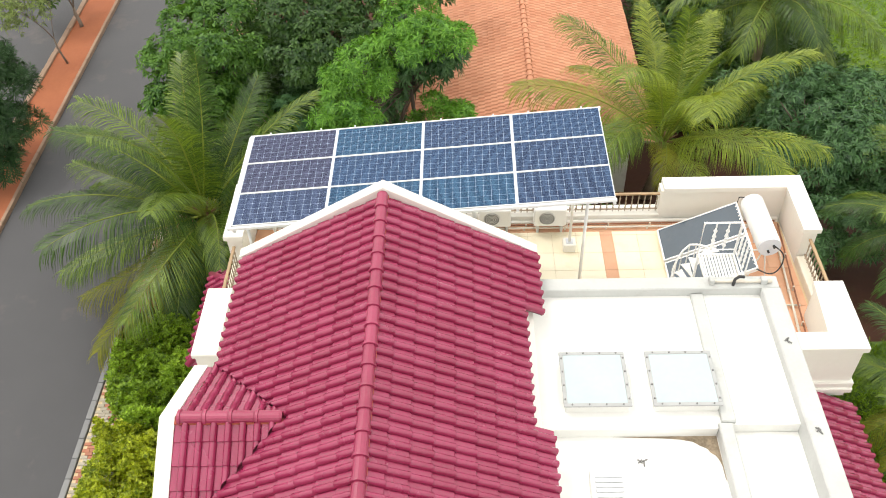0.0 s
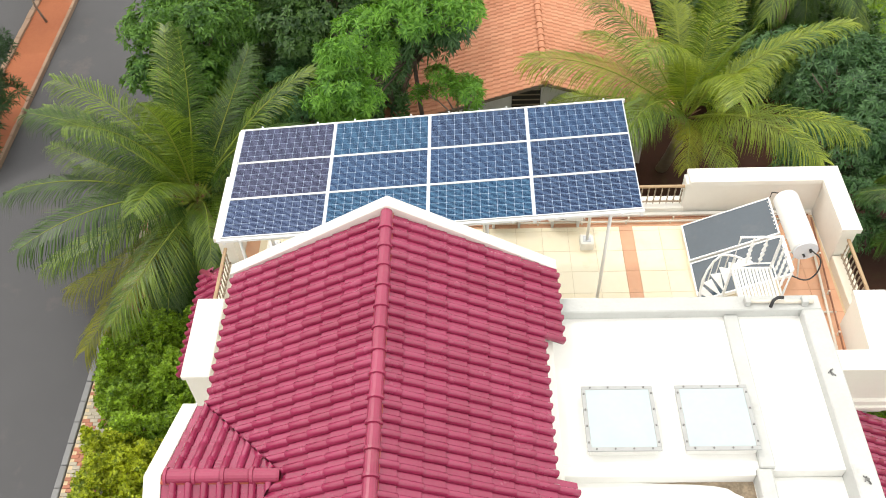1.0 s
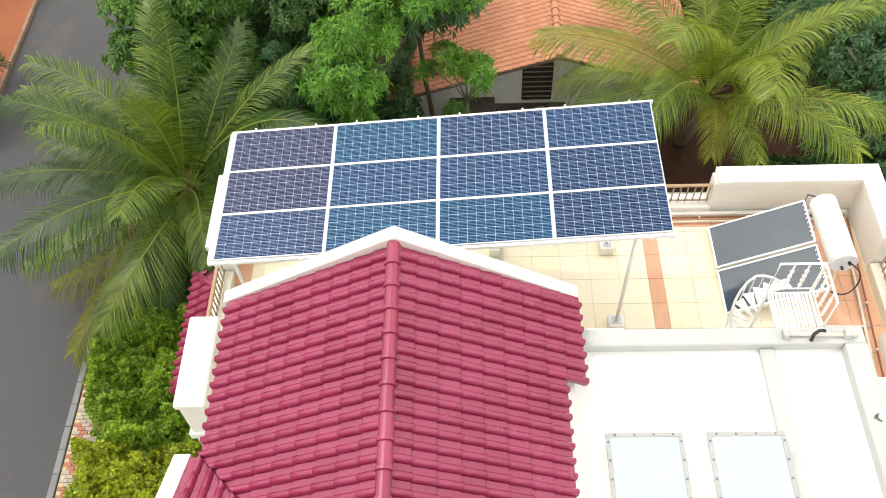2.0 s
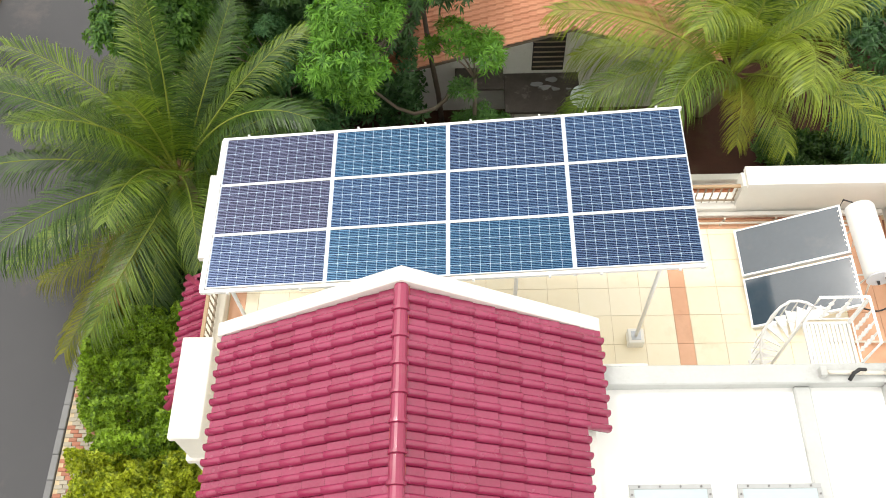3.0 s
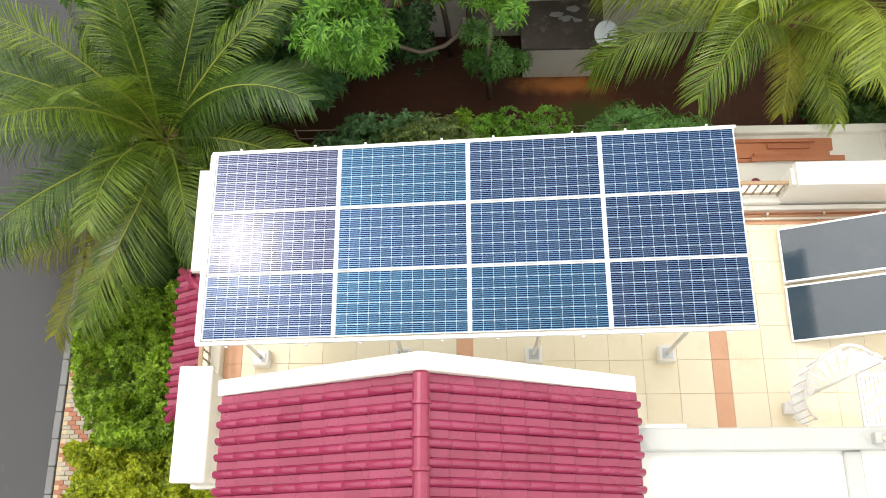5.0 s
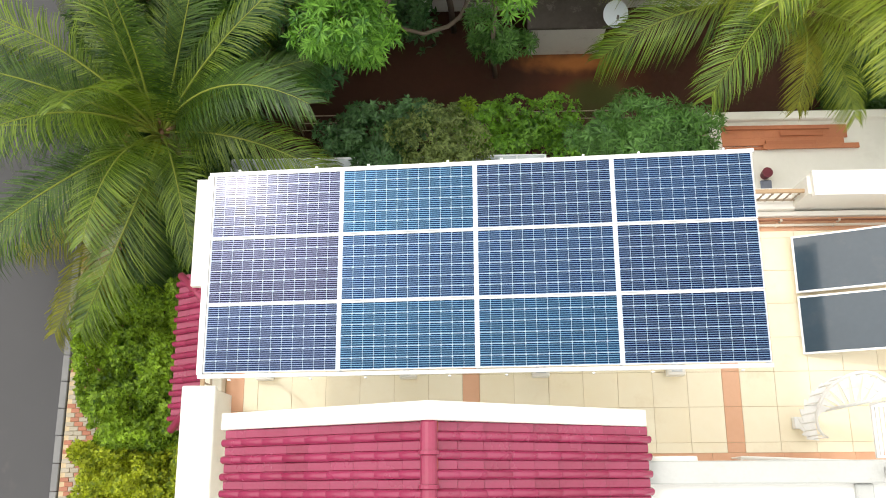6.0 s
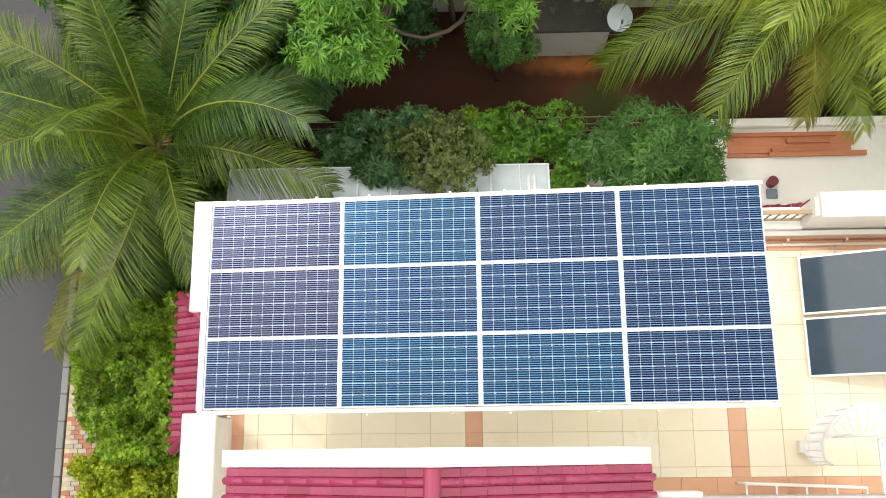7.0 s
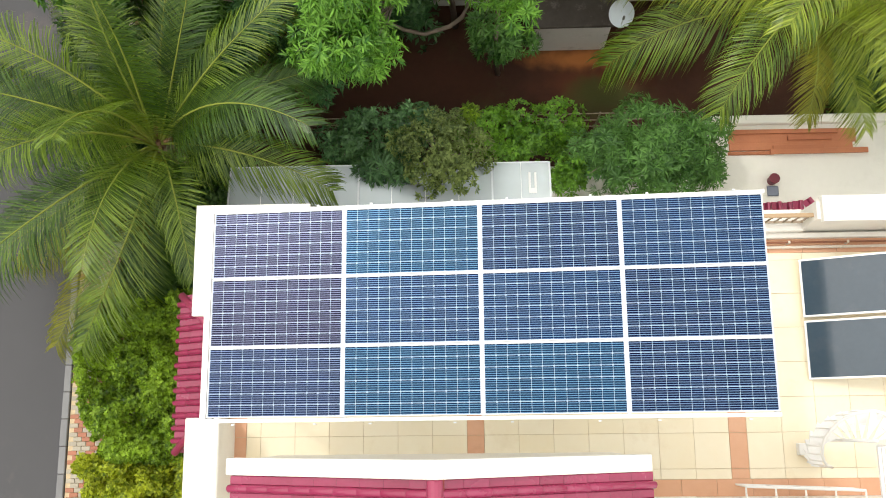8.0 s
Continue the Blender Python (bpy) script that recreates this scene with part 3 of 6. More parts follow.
def build_ridges():
    run = thing_part("ridge", boxed(RIDGE_X - 0.108, RIDGE_X + 0.108, ROOF_NEAR, ROOF_FAR, RIDGE_Z - 0.1, RIDGE_Z + 0.012), MORTAR)
    for k in range(28):
        o = new("ridge_tile", CAP)
        o.matrix_basis = pose(RIDGE_X + random.uniform(-0.006, 0.006), ROOF_FAR - 0.406 * (k + 0), RIDGE_Z + 0.055, 0, 0, -90)
        o.parent = run
    run = thing_part("dormer_ridge", boxed(DORM_X, -2.72, DORM_Y - 0.1, DORM_Y + 0.1, DORM_Z - 0.1, DORM_Z + 0.01), MORTAR)
    for k in range(4):
        o = new("ridge_tile", CAP)
        o.matrix_basis = pose(-2.75 - 0.418 * k, DORM_Y, DORM_Z + 0.05, 0, 0, 180)
        o.parent = run


def build_valleys():
    """Tarred gutters along both valleys of the small gable."""
    for side, reach in ((1, 1.5), (-1, 1.9)):
        a = Vector((VALLEY_X, DORM_Y, DORM_Z - 0.01))
        b = Vector((VALLEY_X - VALLEY_RUN * reach, DORM_Y + side * reach, DORM_Z - 0.53 * reach - 0.01))
        thing_part("valley_gutter", tubed([a, b], 0.035, 6), UNDER)


def thing_part(name, bm, material):
    return part(name, bm, material, house)


# white coping and wall of the small gable
dg = [(y, dorm_z(y) + 0.05) for y in (9.95, DORM_Y, 6.2)]
outline = dg + [(6.2, dorm_z(6.2) - 0.3), (DORM_Y, DORM_Z - 0.3), (9.95, dorm_z(9.95) - 0.3)]
part("dormer_coping", prism(outline, "x", -4.72, DORM_X), WHITE, house)
part("dormer_wall", prism([(9.6, 3.9), (9.6, dorm_z(9.6) - 0.25), (DORM_Y, DORM_Z - 0.25), (6.5, dorm_z(6.5) - 0.25), (6.5, 3.9)], "x", -4.66, -4.3), WHITE, house)

# ---- flat roof with skylights ----
RIM = 6.93
part("flat_roof", boxed(1.48, 6.28, 8.88, 12.18, 6.3, 6.72, 0.01), SLAB, house, "white coated flat roof")
part("flat_roof", boxed(1.48, 6.28, 1.0, 8.875, 6.1, 6.5, 0.01), SLAB, house, "white coated flat roof, stained in the corner")
part("stair_wall", boxed(1.49, 6.22, 1.05, 12.1, 4.1, 6.32, 0.01), WHITE, house)
part("roof_rim", boxed(1.47, 6.34, 11.88, 12.2, 6.45, RIM, 0.02), CONCRETE, house, "grey weathered cement rim")
part("roof_rim", boxed(5.98, 6.35, 1.0, 11.878, 6.45, RIM + 0.004, 0.02), CONCRETE, house, "grey weathered cement rim")
part("roof_rim", boxed(4.62, 4.87, 8.9, 11.876, 6.5, 6.8, 0.02), CONCRETE, house)
part("roof_rim", boxed(4.56, 4.8, 1.0, 8.898, 6.45, 6.78, 0.02), CONCRETE, house)
part("rim_block", boxed(1.475, 2.42, 11.95, 12.27, 6.46, RIM - 0.08, 0.015), WHITE, house, "fresh white stretch of the rim")
part("roof_step", boxed(1.5, 4.555, 8.8, 9.0, 6.4, 6.735, 0.015), SLAB, house)
DIRT = mat("black_mould_stain", (0.025, 0.015, 0.007), (0.5, 0.4, 0.28), 0.9, 4, 26, 0.2)


def dirt_corner():
    bm = bmesh.new()
    pts = [(4.55, 8.795), (4.55, 7.9), (4.535, 7.95), (4.53, 8.2), (4.5, 8.32), (4.46, 8.4), (4.38, 8.46), (4.34, 8.54), (4.22, 8.6), (4.12, 8.68), (3.9, 8.73), (3.6, 8.755), (3.1, 8.775), (2.7, 8.795)]
    bm.faces.new([bm.verts.new((x, y, 6.504)) for x, y in pts])
    bmesh.ops.triangulate(bm, faces=bm.faces)
    part("mould_stain", bm, DIRT, house, "brown mould in the wet corner")


dirt_corner()


def skylight(x0, x1, y0, y1):
    s = thing("skylight", ((x0 + x1) / 2, (y0 + y1) / 2, 6.72), "frosted acrylic skylight screwed to a white upstand", "skylight", "roof skylights")
    part("upstand", boxed(x0 + 0.04, x1 - 0.04, y0 + 0.04, y1 - 0.04, 6.7, 6.925, 0.01), SLAB, s)
    w = 0.07
    bm = bmesh.new()
    for a in ((x0, x1, y0, y0 + w), (x0, x1, y1 - w, y1), (x0, x0 + w, y0 + w, y1 - w), (x1 - w, x1, y0 + w, y1 - w)):
        box(bm, *a, 6.92, 6.955, 0.006)
    part("rim", bm, RIM_GREY, s, "dull grey fixing rim")
    bm = bmesh.new()
    g, n = [], 8
    for i in range(n + 1):
        row = []
        for j in range(n + 1):
            u, v = i / n, j / n
            row.append(bm.verts.new((x0 + w + (x1 - x0 - 2 * w) * u, y0 + w + (y1 - y0 - 2 * w) * v, 6.945 + 0.16 * (u * (1 - u) * v * (1 - v)) ** 0.5)))
        g.append(row)
    for i in range(n):
        for j in range(n):
            bm.faces.new((g[i][j], g[i + 1][j], g[i + 1][j + 1], g[i][j + 1]))
    part("dome", bm, FROST_SHEET, s, "pale blue frosted sheet", smooth=True)
    bolt = mesh_of("bolt", tubed([(0, 0, 0), (0, 0, 0.018)], 0.016, 6), DARKGRILL)
    for k in range(4):
        f = (k + 0.5) / 4
        for p in ((x0 + (x1 - x0) * f, y0 + w / 2), (x0 + (x1 - x0) * f, y1 - w / 2), (x0 + w / 2, y0 + (y1 - y0) * f), (x1 - w / 2, y0 + (y1 - y0) * f)):
            o = new("bolt", bolt)
            o.location = Vector((*p, 6.955)) - BASE[s.name]
            o.parent = s
    return s


RIM_GREY = mat("dull_aluminium", (0.44, 0.45, 0.45), (0.34, 0.35, 0.35), 0.6, 3, 20, 0.1)
FROST_SHEET = mat("frosted_sheet", (0.4, 0.48, 0.505), (0.47, 0.54, 0.56), 0.2, 1, 12, 0.0, coat=0.5)
skylight(1.9, 3.09, 9.13, 10.33)
skylight(3.46, 4.66, 9.13, 10.33)

# ---- terrace edges ----
def pier(name, x0, x1, y0, y1, z1, lip, label):
    b = bmesh.new()
    box(b, x0 + lip, x1 - lip, y0 + lip, y1 - lip, 0.0, z1 - 0.12, 0.01)
    box(b, x0, x1, y0, y1, z1 - 0.14, z1, 0.02)
    return part(name, b, WHITE, house, label)


pier("terrace_pier", -5.57, -5.0, 11.6, 13.5, 5.38, 0.05, "solid white parapet block")


def corner_wall(sign, xo, xi, y0, y1, x_end, label):
    """An L-shaped parapet of the terrace's far corner."""
    o = [(xo, y0), (xo, y1), (x_end, y1), (x_end, y1 - 0.44), (xi, y1 - 0.44), (xi, y0)]
    b = prism(o, "z", 5.16, 5.29)
    c = 0.06 * sign
    o2 = [(xo - c, y0 + 0.05), (xo - c, y1 - 0.06), (x_end - c, y1 - 0.06), (x_end - c, y1 - 0.38), (xi + c, y1 - 0.38), (xi + c, y0 + 0.05)]
    lower = prism(o2, "z", 0.0, 5.165)
    me = bpy.data.meshes.new("t")
    lower.to_mesh(me)
    lower.free()
    b.from_mesh(me)
    bpy.data.meshes.remove(me)
    bmesh.ops.recalc_face_normals(b, faces=b.faces)
    return part("corner_parapet", b, WHITE, house, label)


def front_pier():
    """The L-shaped parapet block at the terrace's near corner."""
    b = prism([(6.98, 11.6), (8.5, 11.6), (8.5, 13.5), (7.86, 13.5), (7.76, 12.06), (6.98, 12.06)], "z", 5.18, 5.32)
    low = prism([(6.98, 11.67), (8.43, 11.67), (8.43, 13.45), (7.92, 13.45), (7.83, 12.0), (6.98, 12.0)], "z", 3.6, 5.185)
    me = bpy.data.meshes.new("t")
    low.to_mesh(me)
    low.free()
    b.from_mesh(me)
    bpy.data.meshes.remove(me)
    bmesh.ops.recalc_face_normals(b, faces=b.faces)
    part("terrace_pier", b, WHITE, house, "solid white parapet block")
    part("pier_foot", boxed(7.4, 8.5, 11.55, 11.9, 3.85, 3.98, 0.015), WHITE, house)


front_pier()
corner_wall(1, 8.55, 8.12, 15.15, 17.1, 5.14, "white parapet round the terrace corner")
corner_wall(-1, -5.57, -5.1, 15.2, 17.12, -3.6, "white parapet round the terrace corner")
# low kerbs under the railings
part("far_ledge", boxed(-3.6, 5.12, 16.68, 17.08, 4.1, 4.42, 0.015), WHITE, house)
part("far_step", boxed(-3.6, 8.1, 16.58, 16.675, 4.1, 4.3, 0.01), WHITE, house)
part("side_ledge", boxed(-5.5, -5.18, 13.5, 15.2, 4.1, 4.42, 0.015), CREAM, house)
part("side_ledge", boxed(8.15, 8.48, 13.5, 15.15, 4.1, 4.42, 0.015), CREAM, house)


def railing(name, a, b, z0, z1, n, label):
    """A railing with a wooden hand rail and turned iron balusters."""
    a, b = Vector(a), Vector(b)
    mid = (a + b) / 2
    r = thing(name, (mid.x, mid.y, z0), label, "railing")
    d = (b - a).normalized()
    ang = math.atan2(d.y, d.x)
    ln = (b - a).length
    part("hand_rail", boxed(-ln / 2, ln / 2, -0.035, 0.035, z1 - 0.05, z1, 0.008, pose(mid.x, mid.y, 0, 0, 0, math.degrees(ang))), WOOD, r)
    part("bottom_rail", boxed(-ln / 2, ln / 2, -0.02, 0.02, z0 + 0.06, z0 + 0.09, 0.004, pose(mid.x, mid.y, 0, 0, 0, math.degrees(ang))), IRON, r)
    prof = [(0.0, 0.011), (0.15, 0.011), (0.22, 0.026), (0.3, 0.012), (0.5, 0.02), (0.62, 0.012), (0.8, 0.024), (0.86, 0.011), (1.0, 0.011)]
    bm = bmesh.new()
    rings = []
    for f, rad in prof:
        rings.append([bm.verts.new((rad * math.cos(q * math.pi / 3), rad * math.sin(q * math.pi / 3), f * (z1 - z0 - 0.05))) for q in range(6)])
    for u, v in zip(rings, rings[1:]):
        for q in range(6):
            bm.faces.new((u[q], u[(q + 1) % 6], v[(q + 1) % 6], v[q]))
    me = mesh_of("baluster", bm, IRON, True)
    for k in range(n):
        p = a.lerp(b, (k + 0.5) / n)
        o = new("baluster", me)
        o.location = Vector((p.x, p.y, z0)) - BASE[r.name]
        o.parent = r
    return r


railing("terrace_railing", (-3.55, 16.83, 0), (5.12, 16.83, 0), 4.42, 5.02, 56, "dark iron railing with a brown wooden hand rail")
railing("terrace_railing", (-5.35, 13.52, 0), (-5.35, 15.18, 0), 4.42, 5.02, 11, "dark iron railing with a brown wooden hand rail")
railing("terrace_railing", (8.33, 13.52, 0), (8.33, 15.13, 0), 4.42, 5.02, 11, "dark iron railing with a brown wooden hand rail")

# pipes along the far and right edges
for name, pts, rad, m, lab in (
        ("water_pipe", [(-4.5, 16.5, 4.3), (8.0, 16.5, 4.3)], 0.02, PIPE, "brown pipe clipped along the terrace edge"),
        ("water_pipe", [(-4.5, 16.42, 4.26), (7.9, 16.42, 4.26)], 0.025, PVC, "cream plastic pipe along the terrace edge"),
        ("water_pipe", [(8.05, 16.4, 4.3), (7.72, 12.1, 4.3)], 0.02, PIPE, "brown pipe clipped along the terrace edge"),
        ("water_pipe", [(7.93, 16.3, 4.26), (7.6, 12.1, 4.26)], 0.03, PVC, "cream plastic pipe along the terrace edge"),
        ("water_pipe", [(6.4, 13.75, 4.26), (7.9, 13.72, 4.26)], 0.025, PVC, "cream plastic pipe crossing the floor")):
    p = thing(name, pts[0], lab, "pipe")
    part("pipe", tubed(pts, rad, 8), m, p, smooth=True)
    a, b = Vector(pts[0]), Vector(pts[1])
    for k in range(1, max(2, int((b - a).length))):
        c = a.lerp(b, k / max(2, int((b - a).length)))
        part("clip", boxed(c.x - 0.02, c.x + 0.02, c.y - 0.024, c.y + 0.024, 4.19, pts[0][2] + rad + 0.006, 0.004), PVC, p)


# small lean-to roofs on the side walls
def lean_to(x_wall, x_out, y0, y1, z_wall, z_out, name, hip):
    """A narrow sloped awning of roll tiles with hipped ends."""
    a = thing(name, (x_out, (y0 + y1) / 2, 0), "narrow maroon tiled awning on the side wall", "awning")
    s = 1 if x_out > x_wall else -1
    dz = (z_wall - z_out) / abs(x_out - x_wall)
    part("deck", prism([(x_wall, z_wall - 0.03), (x_out, z_out - 0.03), (x_out, z_out - 0.12), (x_wall, z_out - 0.12)], "y", y0 + 0.1, y1 - 0.1), UNDER, a)
    m = slope_matrix((x_wall, y1, z_wall), (s, 0, -dz), (0, -1, 0))
    ln = math.hypot(x_out - x_wall, z_wall - z_out)
    n = int((y1 - y0) / TILE_W)
    for i in range(max(1, round(ln / TILE_L))):
        for j in range(n):
            u, v = i * TILE_L, j * TILE_W
            edge = min(v, (y1 - y0) - v - TILE_W)
            if hip and edge < ln - u - TILE_L - 0.15:
                continue
            o = new("roof_tile", ROOF_TILE)
            o.matrix_basis = Matrix.Translation(-BASE[a.name]) @ m @ Matrix.Translation((u, v, 0.0))
            o.parent = a
    if hip:
        for yw, yo in ((y0 + ln * 0.75, y0), (y1 - ln * 0.75, y1)):
            part("hip_tile", tubed([(x_wall, yw, z_wall + 0.02), (x_out, yo, z_out + 0.04)], 0.075, 10), MAROON_RIDGE, a, smooth=True)
            end = bmesh.new()
            end.faces.new([end.verts.new(v) for v in ((x_wall, yw, z_wall), (x_out, yo, z_out), (x_wall, yo, z_out))])
            part("hip_end", end, MAROON_RIDGE, a)
    return a


lean_to(-5.5, -6.4, 12.9, 15.85, 3.95, 3.3, "side_awning", True)
lean_to(7.3, 8.55, 2.0, 11.55, 4.15, 3.5, "side_awning", False)

# ---- the solar array ----
ARR_X0, ARR_Y0, ARR_Z0, ARR_RISE = -4.655, 13.45, 7.318, 0.0806
PITCH_X, PITCH_Y = 1.984, 1.005
ARR = Matrix.Translation((ARR_X0, ARR_Y0, ARR_Z0)) @ Matrix.Rotation(-math.atan(ARR_RISE), 4, "Y")


array = thing("solar_array", (-0.7, 15, TERRACE), "dark blue solar panels in three rows on a white steel rack", "solar array")


def solar_panels():
    """Landscape modules of 12 by 6 cells; a module's origin is its lower near corner."""
    w, h, f, t = 1.956, 0.985, 0.014, 0.038
    bm = bmesh.new()
    for a in ((0, w, 0, f), (0, w, h - f, h), (0, f, f, h - f), (w - f, w, f, h - f)):
        box(bm, *a, -t, 0.006, 0.002)
    edge = mesh_of("solar_panel", bm, ALU)
    sheet = mesh_of("backsheet", boxed(f, w - f, f, h - f, -0.012, -0.006), BACKSHEET)
    c, gap, k = 0.16, 0.0055, 0.0115
    s, v = c - gap, c - 0.008
    outline = [(k, 0), (s - k, 0), (s, k), (s, v - k), (s - k, v), (k, v), (0, v - k), (0, k)]
    cells = {n: arrays_mesh("cell", [(x, y, 0) for x, y in outline] + [(x, y, -0.003) for x, y in outline], [tuple(range(8))] + [(q + 8, (q + 1) % 8 + 8, (q + 1) % 8, q) for q in range(8)], m) for n, m in CELLS.items()}
    ox, oy = (w - 12 * c) / 2 + gap / 2, (h - 6 * c) / 2 + 0.004
    shade = (("violet_blue", "violet", "violet"), ("teal", "blue", "teal"), ("teal", "blue", "navy"), ("navy", "navy", "blue"))
    for i in range(4):
        for j in range(3):
            p = new("solar_panel", edge)
            p.parent = array
            p.matrix_basis = Matrix.Translation(-BASE[array.name]) @ ARR @ Matrix.Translation((i * PITCH_X + 0.014, j * PITCH_Y + 0.01, random.uniform(-0.002, 0.002)))
            b = new("backsheet", sheet)
            b.parent = p
            for u in range(12):
                for q in range(6):
                    o = new("cell", cells[shade[i][j]])
                    o.location = (ox + u * c, oy + q * c, -0.002)
                    o.parent = p


solar_panels()


def array_rack():
    r = array
    W, H = 4 * PITCH_X, 3 * PITCH_Y

    def bar(name, x0, x1, y0, y1, z0, z1, m=ALU):
        part(name, boxed(x0, x1, y0, y1, z0, z1, 0.004, ARR), m, r)

    for j in range(3):
        for f in (0.22, 0.78):
            y = (j + f) * PITCH_Y
            bar("rail", -0.06, W - 0.03, y - 0.02, y + 0.02, -0.085, -0.042)
    for i in range(5):
        x = min(W - 0.03, max(0.03, i * PITCH_X))
        bar("cross_beam", x - 0.03, x + 0.03, -0.02, H + 0.06, -0.19, -0.09)
    # light strips closing the gaps
    for i in range(1, 4):
        bar("cover_strip", i * PITCH_X - 0.02, i * PITCH_X + 0.02, 0, H, -0.03, 0.003)
    for j in range(1, 3):
        bar("cover_strip", 0.02, W - 0.02, j * PITCH_Y - 0.009, j * PITCH_Y + 0.009, -0.036, -0.02)
    bar("edge_beam", -0.08, W + 0.01, -0.06, -0.005, -0.08, -0.015)
    bar("edge_beam", -0.08, W + 0.03, H + 0.0, H + 0.05, -0.1, -0.02)
    bar("edge_beam", -0.1, -0.01, -0.004, H - 0.002, -0.1, -0.02)
    for i in range(4):
        for f in (0.2, 0.8):
            x = (i + f) * PITCH_X
            bar("clamp", x - 0.018, x + 0.018, H + 0.045, H + 0.07, -0.06, 0.012)
            bar("clamp", x - 0.02, x + 0.02, -0.1, -0.08, -0.06, 0.0)
    for x in (-4.45, -1.9, 0.42, 2.77):
        for y in (13.85, 15.75):
            top = ARR_Z0 + (x - ARR_X0) * ARR_RISE - 0.15
            post = part("post", tubed([(x, y, 4.4), (x, y, top)], 0.035, 10), WHITE_METAL, r, smooth=True)
            part("base_plate", boxed(x - 0.09, x + 0.09, y - 0.09, y + 0.09, 4.43, 4.445, 0.003), STEEL, post)
            part("footing", boxed(x - 0.15, x + 0.15, y - 0.15, y + 0.15, 4.19, 4.43, 0.015), WHITE, post, "white cement footing block")
        a, b = 13.85, 15.75
        z = ARR_Z0 + (x - ARR_X0) * ARR_RISE - 0.22
        part("tie", tubed([(x, a, z), (x, b, z)], 0.025, 8), WHITE_METAL, r)
    return r


array_rack()


# ---- on the terrace ----
def air_conditioner(x):
    """An outdoor unit with a round fan grille, facing the camera's side."""
    y, z = 16.3, 4.42
    a = thing("air_conditioner", (x, y, TERRACE), "white outdoor air conditioner unit with a round fan grille", "air conditioner", "terrace air conditioners")
    part("casing", boxed(x - 0.4, x + 0.4, y, y + 0.28, z, z + 0.55, 0.02), WHITE_METAL, a)
    bm = bmesh.new()
    bmesh.ops.create_cone(bm, cap_ends=True, segments=24, radius1=0.2, radius2=0.19, depth=0.02, matrix=pose(x - 0.08, y - 0.008, z + 0.28, 90))
    part("fan_opening", bm, DARKGRILL, a)
    for rad in (0.05, 0.095, 0.14, 0.19):
        part("grille_ring", tubed([(x - 0.08 + rad * math.cos(q), y - 0.024, z + 0.28 + rad * math.sin(q)) for q in [k * math.pi / 12 for k in range(25)]], 0.006, 5), WHITE_METAL, a)
    for dx in (-0.3, 0.3):
        part("foot", boxed(x + dx - 0.03, x + dx + 0.03, y + 0.02, y + 0.26, TERRACE, z + 0.005, 0.005), STEEL, a)
    return a


air_conditioner(0.95)
air_conditioner(2.33)


